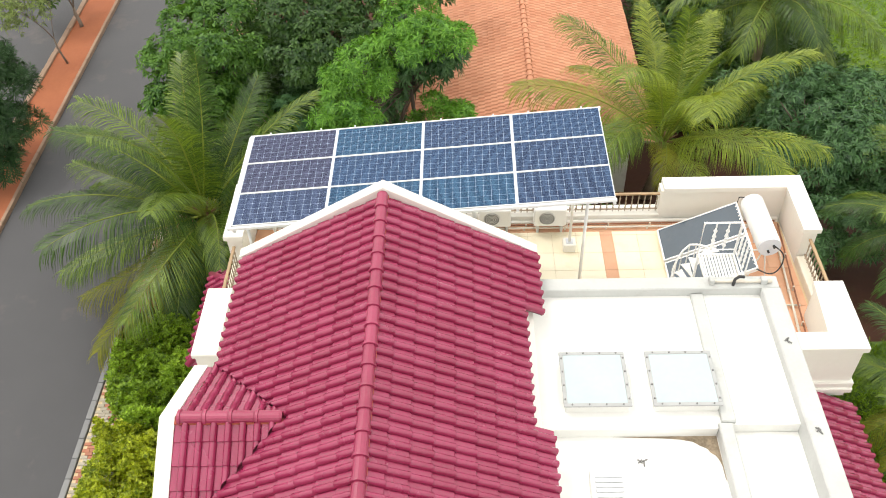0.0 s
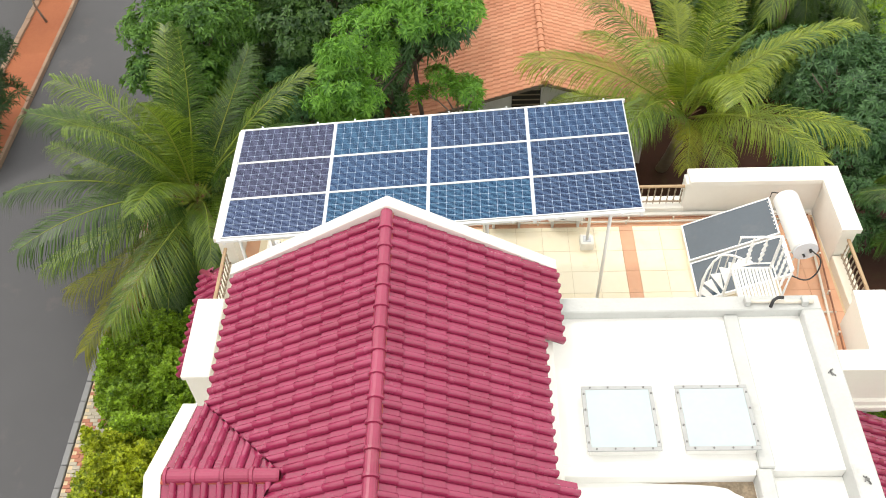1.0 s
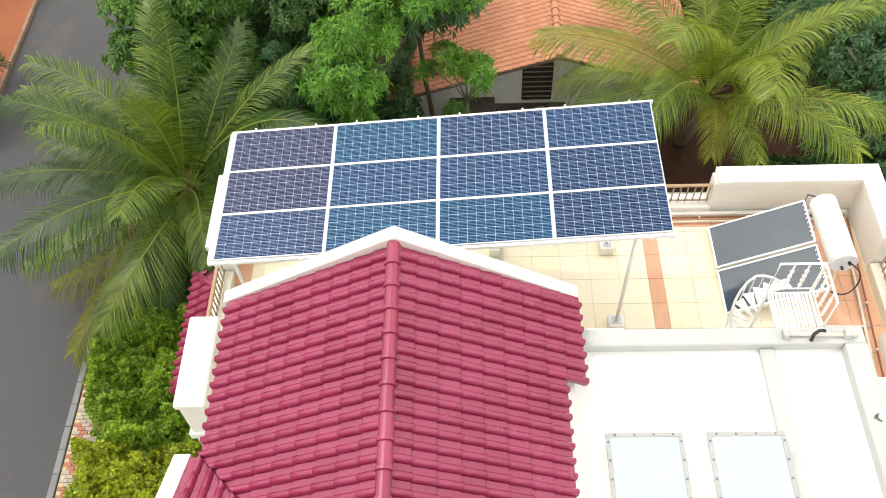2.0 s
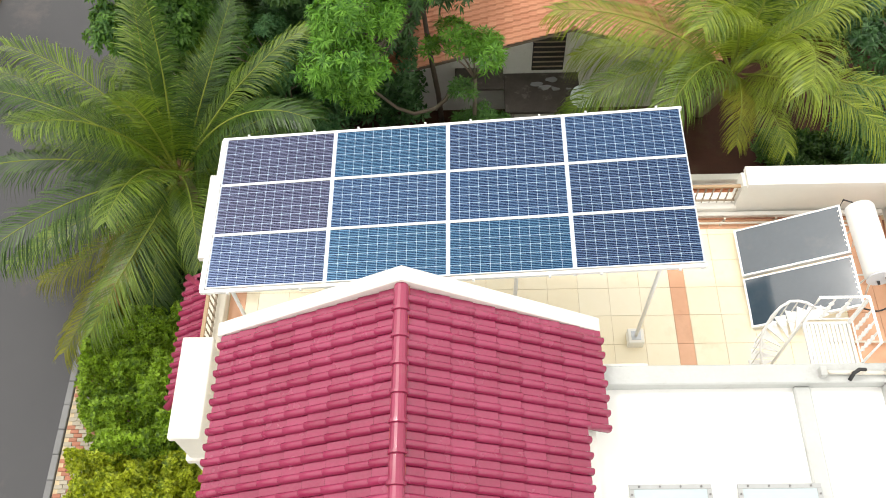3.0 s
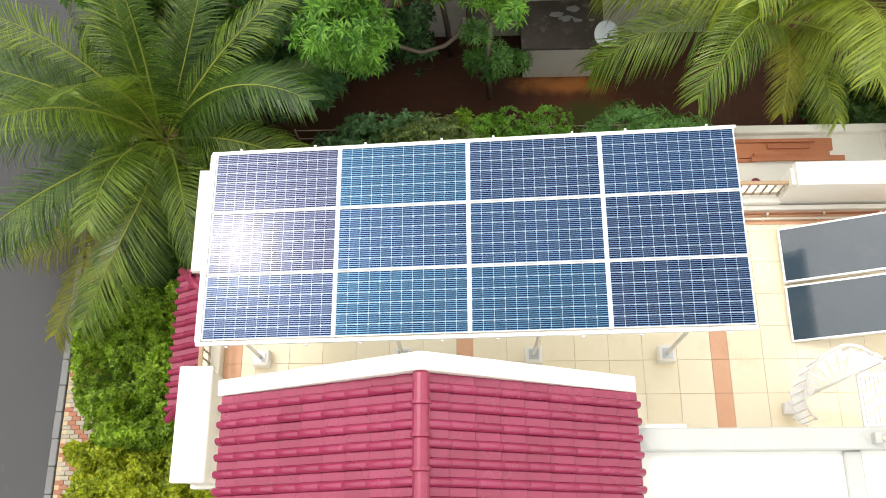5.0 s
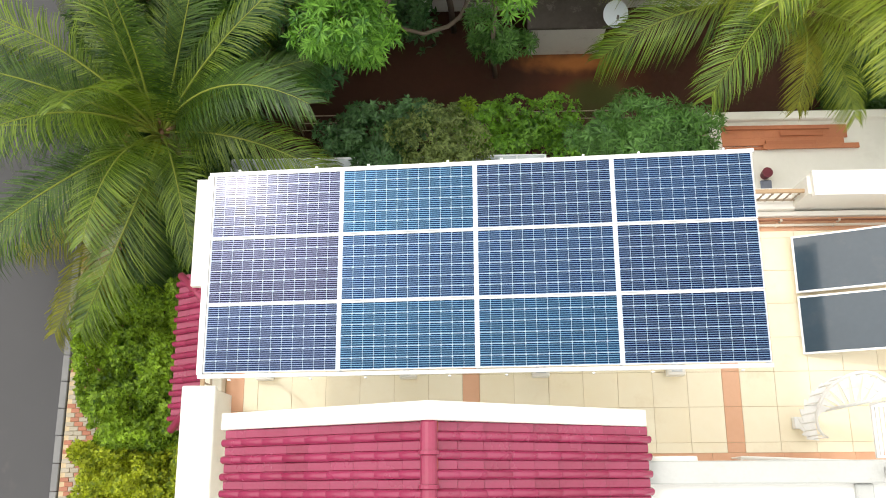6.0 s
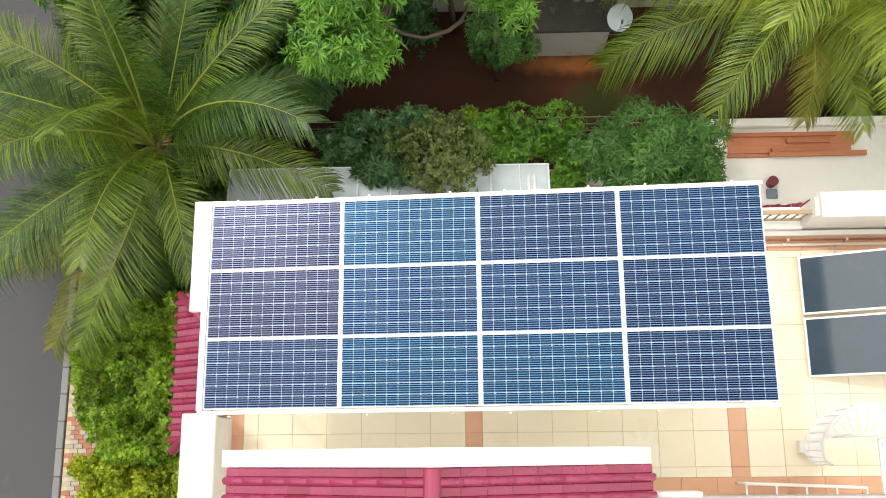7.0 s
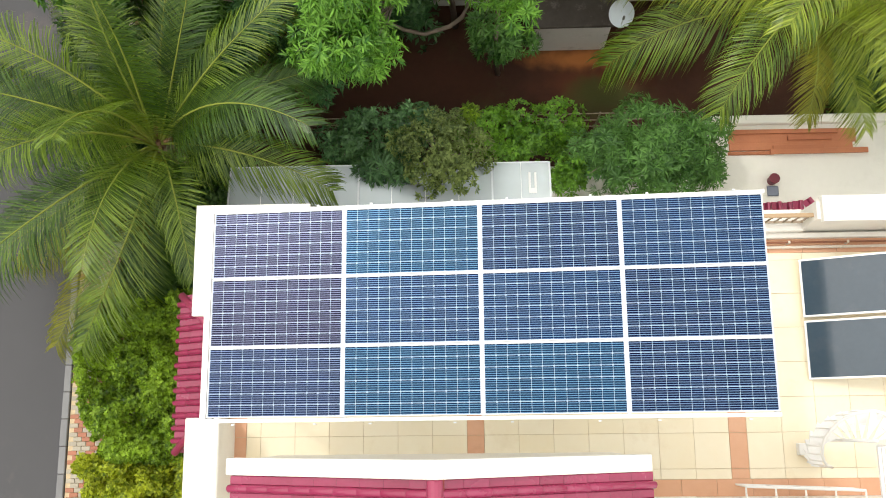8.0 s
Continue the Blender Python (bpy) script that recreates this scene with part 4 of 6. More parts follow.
def water_heater():
    h = thing("solar_water_heater", (6.2, 15, TERRACE), "solar water heater: two dusty grey glass collectors and a white tank", "water heater")
    A, B, D = Vector((4.99, 16.17, 4.36)), Vector((6.79, 16.17, 5.27)), Vector((5.03, 14.06, 4.25))
    u, v = (B - A), (D - A)
    n = u.cross(v).normalized()
    if n.z < 0:
        n = -n

    def plate(a0, a1, b0, b1, lo, hi):
        bm = bmesh.new()
        vs = []
        for z in (lo, hi):
            for p, q in ((a0, b0), (a1, b0), (a1, b1), (a0, b1)):
                vs.append(bm.verts.new(A + u * p + v * q + n * z))
        for f in ((0, 3, 2, 1), (4, 5, 6, 7), (0, 1, 5, 4), (1, 2, 6, 5), (2, 3, 7, 6), (3, 0, 4, 7)):
            bm.faces.new([vs[i] for i in f])
        bmesh.ops.recalc_face_normals(bm, faces=bm.faces)
        return bm

    for b0, b1 in ((0.0, 0.486), (0.514, 1.0)):
        c = part("collector", plate(0, 1, b0, b1, -0.09, 0.0), ALU, h, "white metal collector case")
        part("glass", plate(0.018, 0.982, b0 + 0.016, b1 - 0.016, -0.01, 0.004), COLLECTOR, c, "dusty grey glass")
        for q in (b0 + 0.002, b1 - 0.016):
            part("rim", plate(0, 1, q, q + 0.014, 0.0, 0.014), ALU, c)
        for q in (0.002, 0.984):
            part("rim", plate(q, q + 0.014, b0 + 0.018, b1 - 0.018, 0.0, 0.013), ALU, c)
        for k in range(8):
            part("vent_hole", plate(0.968, 0.976, b0 + 0.05 + k * 0.05, b0 + 0.066 + k * 0.05, 0.004, 0.008), WHITE_METAL, c)
    # the tank lies along the top edge
    t0, t1 = Vector((7.13, 14.5, 5.4)), Vector((7.08, 16.05, 5.4))
    d = (t1 - t0).normalized()
    prof = [(0.0, 0.0), (0.0, 0.2), (0.03, 0.255), (0.06, 0.27), (1.49, 0.27), (1.52, 0.255), (1.55, 0.2), (1.55, 0.0)]
    side = d.cross(Vector((0, 0, 1))).normalized()
    bm = bmesh.new()
    rings = [[bm.verts.new(t0 + d * s + (side * math.cos(q) + Vector((0, 0, 1)) * math.sin(q)) * max(r, 0.002)) for q in [k * math.pi / 12 for k in range(24)]] for s, r in prof]
    for a, b in zip(rings, rings[1:]):
        for k in range(24):
            bm.faces.new((a[k], a[(k + 1) % 24], b[(k + 1) % 24], b[k]))
    bmesh.ops.recalc_face_normals(bm, faces=bm.faces)
    tank = part("tank", bm, WHITE_METAL, h, "white cylindrical tank", smooth=True)
    end = bmesh.new()
    bmesh.ops.create_cone(end, cap_ends=True, segments=24, radius1=0.262, radius2=0.25, depth=0.03, matrix=Matrix.Translation(t0 - d * 0.01) @ d.to_track_quat("Z", "Y").to_matrix().to_4x4())
    part("end_cover", end, mat("grey_blue_cap", (0.66, 0.68, 0.73), (0.58, 0.6, 0.66), 0.5, 2, 20, 0.03), tank, "grey end cover")
    for a, b in (((0.08, 0.05), 0.03), ((-0.02, -0.1), 0.025)):
        part("valve", tubed([t0 - d * 0.02 + side * a[0] + Vector((0, 0, a[1])), t0 - d * 0.09 + side * a[0] + Vector((0, 0, a[1]))], b, 8), BLACK, tank)
    hose = [t0 - d * 0.06 + side * 0.08 + Vector((0, 0, 0.08)), t0 + Vector((0.28, -0.25, 0.02)), t0 + Vector((0.22, -0.42, -0.25)), t0 + Vector((0.0, -0.5, -0.42)), Vector((6.75, 13.95, 5.25))]
    for _ in range(3):
        cut = [hose[0]]
        for a, b in zip(hose, hose[1:]):
            cut += [a.lerp(b, 0.25), a.lerp(b, 0.75)]
        hose = cut + [hose[-1]]
    part("hose", tubed(hose, 0.016, 7), BLACK, h, "black bent hose", smooth=True)
    part("hose", tubed([(6.78, 16.12, 5.2), (6.83, 16.2, 5.4), (6.95, 16.05, 5.52)], 0.016, 7), BLACK, h, smooth=True)
    for y in (14.75, 15.85):
        for x in (6.95, 7.35):
            part("stand_leg", tubed([(x, y, TERRACE), (7.15, y, 5.13)], 0.02, 6), WHITE_METAL, h)
        part("stand_leg", tubed([(6.7, y, TERRACE), (6.7, y, 5.05)], 0.02, 6), WHITE_METAL, h)
        part("cradle", tubed([(6.7, y, 5.03), (7.4, y, 5.08)], 0.02, 6), WHITE_METAL, h)
    for y in (14.2, 16.05):
        part("front_foot", boxed(5.05, 5.13, y - 0.04, y + 0.04, TERRACE, 4.22, 0.005), WHITE_METAL, h)
    return h


water_heater()


def spiral_stair():
    """White metal stair from the terrace to the flat roof, with a slatted landing and ornamental railing."""
    cx, cy = 5.03, 13.04
    s = thing("spiral_staircase", (cx, cy, TERRACE), "white metal spiral staircase with slatted treads and ornamental railing", "staircase")
    part("pole", tubed([(cx, cy, TERRACE), (cx, cy, 6.66)], 0.028, 12), WHITE_METAL, s, smooth=True)
    n, r = 14, 0.44
    a0, turn = radians(264), radians(-255)
    hand = []
    top = 6.66
    for k in range(n):
        a = a0 + turn * k / n
        w = abs(turn) / n * 0.7
        z = TERRACE + 0.19 + (top - TERRACE - 0.19) * k / (n - 1)
        bm = bmesh.new()
        for q in range(2):
            r0, r1 = 0.04 + q * 0.215, 0.04 + q * 0.215 + 0.21
            vs = []
            for zz in (z - 0.02, z):
                for rr, aa in ((r0, a - w), (r1, a - w), (r1, a + w), (r0, a + w)):
                    vs.append(bm.verts.new((cx + rr * math.cos(aa), cy + rr * math.sin(aa), zz)))
            for f in ((0, 3, 2, 1), (4, 5, 6, 7), (0, 1, 5, 4), (1, 2, 6, 5), (2, 3, 7, 6), (3, 0, 4, 7)):
                bm.faces.new([vs[i] for i in f])
        bmesh.ops.recalc_face_normals(bm, faces=bm.faces)
        tread = part("tread", bm, WHITE_METAL, s)
        px, py = cx + r * math.cos(a), cy + r * math.sin(a)
        part("tread_post", tubed([(px, py, z - 0.02), (px, py, max(z + 0.05, min(z + 0.62, 6.53)))], 0.011, 6), WHITE_METAL, tread)
        hand.append((px, py, max(z + 0.06, min(z + 0.63, 6.54))))
    part("hand_rail", tubed(hand, 0.024, 8), WHITE_METAL, s, smooth=True)
    # landing level with the flat roof
    lx0, lx1, ly0, ly1, lz = 4.98, 5.72, 12.22, 12.98, 6.78
    bm = bmesh.new()
    for x0, x1, y0, y1 in ((lx0, lx1, ly0, ly0 + 0.04), (lx0, lx1, ly1 - 0.04, ly1), (lx0, lx0 + 0.04, ly0 + 0.04, ly1 - 0.04), (lx1 - 0.04, lx1, ly0 + 0.04, ly1 - 0.04)):
        box(bm, x0, x1, y0, y1, lz - 0.06, lz - 0.002)
    landing = part("landing", bm, WHITE_METAL, s, "slatted white landing")
    for k in range(10):
        x = lx0 + 0.05 + k * (lx1 - lx0 - 0.1) / 10
        part("slat", boxed(x, x + 0.042, ly0 + 0.03, ly1 - 0.03, lz - 0.02, lz + 0.004), WHITE_METAL, landing)

    def guard(a, b, balusters):
        a, b = Vector(a), Vector(b)
        up = Vector((0, 0, 0.86))
        part("guard_rail", tubed([a, a + up, b + up, b], 0.024, 8), WHITE_METAL, s)
        part("guard_rail", tubed([a + up * 0.12, b + up * 0.12], 0.015, 6), WHITE_METAL, s)
        for k in range(balusters):
            p = a.lerp(b, (k + 1) / (balusters + 1))
            turn_to = Matrix.Translation(p) @ pose(0, 0, 0, 0, 0, math.degrees(math.atan2((b - a).y, (b - a).x)))
            bm = bmesh.new()
            last = None
            for f, half in ((0.1, 0.012), (0.2, 0.012), (0.26, 0.042), (0.34, 0.016), (0.44, 0.042), (0.5, 0.014), (0.56, 0.042), (0.66, 0.016), (0.74, 0.042), (0.8, 0.012), (0.97, 0.012)):
                ring = [bm.verts.new(turn_to @ Vector((sx * half, sy * 0.012, f * 0.86))) for sx, sy in ((-1, -1), (1, -1), (1, 1), (-1, 1))]
                if last:
                    for q in range(4):
                        bm.faces.new((last[q], last[(q + 1) % 4], ring[(q + 1) % 4], ring[q]))
                else:
                    bm.faces.new(ring[::-1])
                last = ring
            bm.faces.new(last)
            part("baluster", bm, WHITE_METAL, s)

    guard((lx0, ly1, lz), (lx1, ly1, lz), 2)
    guard((lx1, ly1 - 0.03, lz), (lx1, ly0, lz), 3)
    return s


spiral_stair()


def stair_gate():
    g = thing("guard_frame", (4.6, 12.25, TERRACE), "white metal guard frame standing beside the stair", "railing")
    for y in (12.3, 12.1):
        part("top_bar", tubed([(3.65, y, 4.75), (5.6, y - 0.08, 4.75)], 0.024, 8), WHITE_METAL, g)
    part("bottom_bar", tubed([(3.65, 12.3, 4.28), (5.6, 12.22, 4.28)], 0.02, 8), WHITE_METAL, g)
    for k in range(5):
        x, dy = 3.65 + 1.95 * k / 4, -0.08 * k / 4
        part("upright", tubed([(x, 12.3 + dy, TERRACE), (x, 12.3 + dy, 4.75), (x, 12.1 + dy, 4.75)], 0.018, 6), WHITE_METAL, g)
    return g


stair_gate()
tb = boxed(4.72, 4.95, 12.78, 12.98, TERRACE, 4.34, 0.01)
single("junction_box", tb, WHITE_METAL, "small white box on the terrace floor", "box")


def roof_pipework():
    p = thing("roof_pipework", (5.5, 12.03, RIM), "white plastic pipes and a black elbow on the roof rim", "pipes")
    part("pipe", tubed([(5.0, 12.03, 6.98), (6.2, 12.0, 6.98)], 0.035, 8), PVC, p, smooth=True)
    part("bracket", boxed(4.98, 5.08, 11.95, 12.1, RIM, 7.06, 0.01), CONCRETE, p)
    part("bracket", boxed(5.98, 6.1, 11.94, 12.08, RIM, 7.06, 0.01), CONCRETE, p)
    part("elbow", tubed([(5.42, 11.9, 6.97), (5.46, 11.97, 7.08), (5.55, 12.02, 7.1), (5.65, 12.02, 7.09)], 0.03, 8), BLACK, p, "black rubber elbow", smooth=True)
    return p


roof_pipework()


def louvred_vent():
    v = thing("roof_vent", (2.55, 7.75, 6.5), "white louvred box on the flat roof", "vent")
    part("casing", boxed(2.25, 2.85, 7.3, 8.05, 6.5, 6.66, 0.01), WHITE_METAL, v)
    for k in range(7):
        part("slat", boxed(2.32, 2.78, 7.36 + k * 0.09, 7.41 + k * 0.09, 6.66, 6.685, 0.003), STEEL, v)


louvred_vent()
for x, y, z in ((6.15, 10.55, RIM + 0.004), (6.15, 8.62, RIM + 0.004), (3.2, 8.3, 6.5)):
    bm = bmesh.new()
    for k in range(4):
        a = random.uniform(0, 6.28)
        box(bm, -0.05, 0.05, -0.012, 0.012, 0.002, 0.02, 0.004, pose(x + random.uniform(-0.05, 0.05), y + random.uniform(-0.05, 0.05), z, 0, 0, math.degrees(a)))
    single("bracket_stub", bm, DARKGRILL, "rusty metal stubs on the flat roof", "metal stub")


# ---- back court ----
single("court", boxed(4.62, 9.4, 17.1, 20.25, -1.8, 0.3, 0.02), WHITE, "white painted paved back court", "court", "structure")
# added slab: its white shows through the canopy panes and brightens them
single("court", boxed(-5.6, 4.6, 17.1, 19.3, -1.5, 0.02, 0.02), WHITE, "white slab added under the glass canopy to brighten its panes", "court", "structure")
single("court_wall", boxed(4.7, 9.45, 20.1, 20.3, -1.8, 0.46, 0.02), WHITE, "low white boundary wall of the court", "wall", "structure")
single("court_wall", boxed(9.2, 9.44, 17.1, 20.095, -1.8, 0.46, 0.02), WHITE, "low white boundary wall of the court", "wall", "structure")


def plank_pile():
    p = thing("plank_pile", (6.6, 19.6, 0.3), "pile of red-brown wooden planks on the white court", "planks")
    z = 0.3
    squeeze = lambda q: 20.0 - (20.0 - q) * 0.76
    for x0, x1, y0, y1, zz in ((5.12, 8.0, 19.78, 20.0, 0), (5.15, 8.05, 19.55, 19.77, 0), (5.2, 8.0, 19.3, 19.54, 0), (6.1, 8.3, 19.16, 19.32, 0.06), (6.5, 7.5, 19.6, 19.75, 0.05), (6.15, 7.3, 19.3, 19.44, 0.06), (5.1, 7.6, 19.84, 19.96, 0.05), (5.14, 6.2, 19.18, 19.28, 0.0)):
        part("plank", boxed(x0, x1, squeeze(y0), squeeze(y1), z + zz, z + zz + 0.05, 0.006, pose(0, 0, 0, 0, 0, random.uniform(-0.15, 0.15))), PLANK, p)


plank_pile()


def spare_tiles():
    t = thing("spare_roof_tiles", (6.4, 18.1, 0.3), "small heap of spare maroon roof tiles", "roof tiles")
    for k in range(5):
        o = new("roof_tile", ROOF_TILE)
        o.matrix_basis = Matrix.Translation(-BASE[t.name]) @ pose(5.75 + 0.24 * k, 18.22 + random.uniform(-0.02, 0.02), 0.32 + 0.02 * (k % 2), 0, 0, -90 + random.uniform(-4, 4) + (28 if k == 4 else 0))
        o.parent = t
    b = thing("bucket", (6.05, 18.7, 0.3), "dark red bucket with a grey lid beside it", "bucket")
    bm = bmesh.new()
    bmesh.ops.create_cone(bm, cap_ends=True, segments=16, radius1=0.1, radius2=0.12, depth=0.24, matrix=pose(6.05, 18.76, 0.42))
    part("pail", bm, mat("dark_red_plastic", (0.12, 0.012, 0.025), (0.17, 0.02, 0.04), 0.5, 3, 20, 0.1), b)
    part("lid", boxed(5.93, 6.19, 18.4, 18.64, 0.302, 0.34, 0.02), mat("blue_grey_plastic", (0.2, 0.22, 0.29), (0.15, 0.17, 0.23), 0.5, 3, 20, 0.1), b, "grey square lid")


spare_tiles()


def glass_canopy():
    c = thing("glass_canopy", (-1.4, 18.6, -0.1), "low canopy of frosted glass panes in thin metal bars", "canopy")
    y0, y1, z0, z1 = 17.12, 19.12, 1.35, 0.98
    xs = [-6.2, -3.3, -0.33, 0.95]
    for a, b in zip(xs, xs[1:]):
        n = max(2, round((b - a) / 0.72))
        for k in range(n):
            u, v = a + (b - a) * k / n, a + (b - a) * (k + 1) / n
            bm = prism([(y0, z0), (y1, z1), (y1, z1 - 0.012), (y0, z0 - 0.012)], "x", u + 0.006, v - 0.006)
            o = part("pane", bm, FROST, c)
            o.visible_shadow = False
            if k:
                part("joint_strip", prism([(y0, z0 + 0.004), (y1, z1 + 0.004), (y1, z1 - 0.014), (y0, z0 - 0.014)], "x", u - 0.005, u + 0.005), WHITE_METAL, c)
    for a in xs:
        part("glazing_bar", prism([(y0, z0 + 0.015), (y1, z1 + 0.015), (y1, z1 - 0.05), (y0, z0 - 0.05)], "x", a - 0.02, a + 0.02), STEEL, c)
        part("leg", tubed([(a, y1 - 0.03, 0.02), (a, y1 - 0.03, z1 - 0.05)], 0.02, 6), STEEL, c)
    part("edge_bar", boxed(xs[0], xs[-1], y1 - 0.02, y1 + 0.01, z1 - 0.04, z1 + 0.012, 0.003), STEEL, c)
    # a white latch lies on the last pane
    for u in (0.47, 0.6):
        part("latch_arm", boxed(u, u + 0.05, 18.45, 18.85, 1.075, 1.1, 0.005), WHITE_METAL, c)
    part("latch_plate", boxed(0.47, 0.65, 18.36, 18.47, 1.09, 1.125, 0.005), WHITE_METAL, c)
    for f in (0.42, 0.8):
        y = y0 + (y1 - y0) * f
        z = z0 + (z1 - z0) * f - 0.07
        part("purlin", boxed(xs[0], xs[-1], y - 0.03, y + 0.03, z - 0.04, z, 0.004), WHITE_METAL, c)


glass_canopy()


def wire_fence():
    f = thing("wire_fence", (-1, 20.6, -1.3), "thin metal fence behind the shrubs", "fence")
    for z in (0.1, -0.35, -0.8):
        part("rail", tubed([(-5.0, 20.55, z), (4.7, 20.55, z)], 0.016, 6), IRON, f)
    for k in range(9):
        x = -5.0 + 9.7 * k / 8
        part("post", tubed([(x, 20.55, ground_z(x, 20.55) - 0.1), (x, 20.55, 0.15)], 0.025, 6), IRON, f)


wire_fence()


# ---- the neighbour's house ----
def neighbour():
    g = -1.5
    h = thing("neighbour_house", (2, 28, g), "low whitewashed house with an orange clay tile roof", "house")
    ax, y0, y1 = 2.45, 23.45, 42.0
    az, sl = 2.62, 0.33
    xl, xr = -2.4, 6.4
    wall = [(xl + 0.5, g), (xr - 0.5, g), (xr - 0.5, az - sl * (xr - 0.5 - ax) - 0.12), (ax, az - 0.12), (xl + 0.5, az - sl * (ax - xl - 0.5) - 0.12)]
    part("wall", prism(wall, "y", y0 + 0.75, y1 - 0.5), OLD_WALL, h)
    # an open dark doorway beside a small window
    w = part("window", boxed(1.5, 2.4, y0 + 0.68, y0 + 0.77, 0.3, 2.1, 0.01), DARK, h, "dark barred opening")
    for k in range(8):
        part("bar", boxed(1.52, 2.38, y0 + 0.66, y0 + 0.685, 0.45 + 0.2 * k, 0.49 + 0.2 * k), IRON, w)
    part("drain_pipe", tubed([(0.4, y0 + 0.72, 0.4), (0.4, y0 + 0.72, 1.5), (1.3, y0 + 0.72, 1.55)], 0.02, 6), IRON, h)
    for side in (-1, 1):
        far = xl if side < 0 else xr
        run = abs(far - ax)
        deck = prism([(ax, az), (far, az - sl * run), (far, az - sl * run - 0.08), (ax, az - 0.08)], "y", y0, y1)
        s = part("roof", deck, BARK, h, "orange clay tile slope")
        ln = math.hypot(run, sl * run)
        m = slope_matrix((ax, y0, az), (side, 0, -sl), (0, 1, 0))
        cw, cl = 0.2, 0.23
        prof = [(0.0, 0.02), (0.03, 0.035), (0.06, 0.02), (0.075, 0.0), (0.18, 0.0), (0.2, 0.018)]
        one = []
        for x, lift in ((-0.02, 0.0), (cl, 0.046), (cl + 0.001, -0.006)):
            one += [(x, y, z + lift) for y, z in prof]
        n = len(prof)
        of = [(r * n + i, (r + 1) * n + i, (r + 1) * n + i + 1, r * n + i + 1) for r in range(2) for i in range(n - 1)]
        tile = arrays_mesh("clay_tile", one, of, ORANGE)
        rv, rf = [], []
        for i in range(int(ln / cl) + 1):
            for j in range(int((y1 - y0) / cw)):
                t = m @ Matrix.Translation((i * cl + random.uniform(-0.01, 0.01), j * cw, 0.0))
                c = t.translation
                if c.y < 27.0 and -0.6 < c.x < 4.4:
                    o = new("clay_tile", tile)
                    o.matrix_basis = t
                    o.parent = s
                else:
                    k = len(rv)
                    rv += [t @ Vector(v) for v in one]
                    rf += [tuple(k + q for q in f) for f in of]
        o = part("clay_tiles", arrays_mesh("clay_tiles", rv, rf, ORANGE_J), None, s)
        o["kind"] = "stuff"
    capm = cap_mesh("cap_tile", 0.33, ORANGE, 0.1)
    rid = part("ridge", boxed(ax - 0.06, ax + 0.06, y0, y1, az - 0.05, az + 0.03), ORANGE, h)
    for k in range(55):
        o = new("cap_tile", capm)
        o.matrix_basis = pose(ax, y0 + 0.33 * (k + 1), az + 0.05, 0, 0, -90)
        o.parent = rid
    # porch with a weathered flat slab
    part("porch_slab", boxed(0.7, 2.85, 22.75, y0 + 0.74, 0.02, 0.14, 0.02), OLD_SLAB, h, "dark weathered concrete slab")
    part("porch_wall", boxed(0.82, 2.7, 22.9, y0 + 0.74, g - 0.3, 0.018, 0.01), OLD_WALL, h)
    rnd = random.Random(77)
    for k in range(7):
        q = rnd.uniform(0.04, 0.1)
        lump = bmesh.new()
        bmesh.ops.create_icosphere(lump, subdivisions=1, radius=q, matrix=Matrix.Translation((rnd.uniform(1.5, 2.6), rnd.uniform(23.5, 23.95), 0.14 + q * 0.35)) @ Matrix.Diagonal((2.3, 0.9, 0.4, 1)))
        for v in lump.verts:
            v.co += Vector((1, 1, 0.5)) * 0.05 * noise.noise(v.co * 9)
        part("rubble", lump, KERB, h)
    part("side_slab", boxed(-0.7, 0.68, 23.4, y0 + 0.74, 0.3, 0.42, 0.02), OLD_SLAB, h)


neighbour()


def satellite_dish():
    d = thing("satellite_dish", (2.8, 22.95, 0.14), "round pale grey satellite dish on a short mast", "satellite dish")
    m = look((2.78, 22.75, 0.75), (2.6, 16, 14))
    bm = bmesh.new()
    rings = []
    for r, z in ((0.0, 0.06), (0.1, 0.055), (0.2, 0.035), (0.29, 0.0), (0.3, -0.004), (0.29, 0.012), (0.2, 0.047), (0.1, 0.067), (0.0, 0.072)):
        rings.append([bm.verts.new(m @ Vector((max(r, 0.001) * math.cos(a), max(r, 0.001) * 1.08 * math.sin(a), z))) for a in [k * math.pi / 14 for k in range(28)]])
    for a, b in zip(rings, rings[1:]):
        for k in range(28):
            bm.faces.new((a[k], a[(k + 1) % 28], b[(k + 1) % 28], b[k]))
    bmesh.ops.recalc_face_normals(bm, faces=bm.faces)
    part("reflector", bm, mat("pale_grey_enamel", (0.6, 0.66, 0.73), (0.52, 0.58, 0.65), 0.45, 2, 20, 0.03), d, smooth=True)
    part("mast", tubed([(2.8, 22.95, 0.1), (2.8, 22.9, 0.7)], 0.025, 8), STEEL, d)
    part("arm", tubed([m @ Vector((0, -0.25, 0)), m @ Vector((0, -0.1, -0.35))], 0.01, 6), STEEL, d)
    part("receiver", tubed([m @ Vector((0, -0.12, -0.32)), m @ Vector((0, -0.06, -0.4))], 0.028, 8), DARKGRILL, d)


satellite_dish()


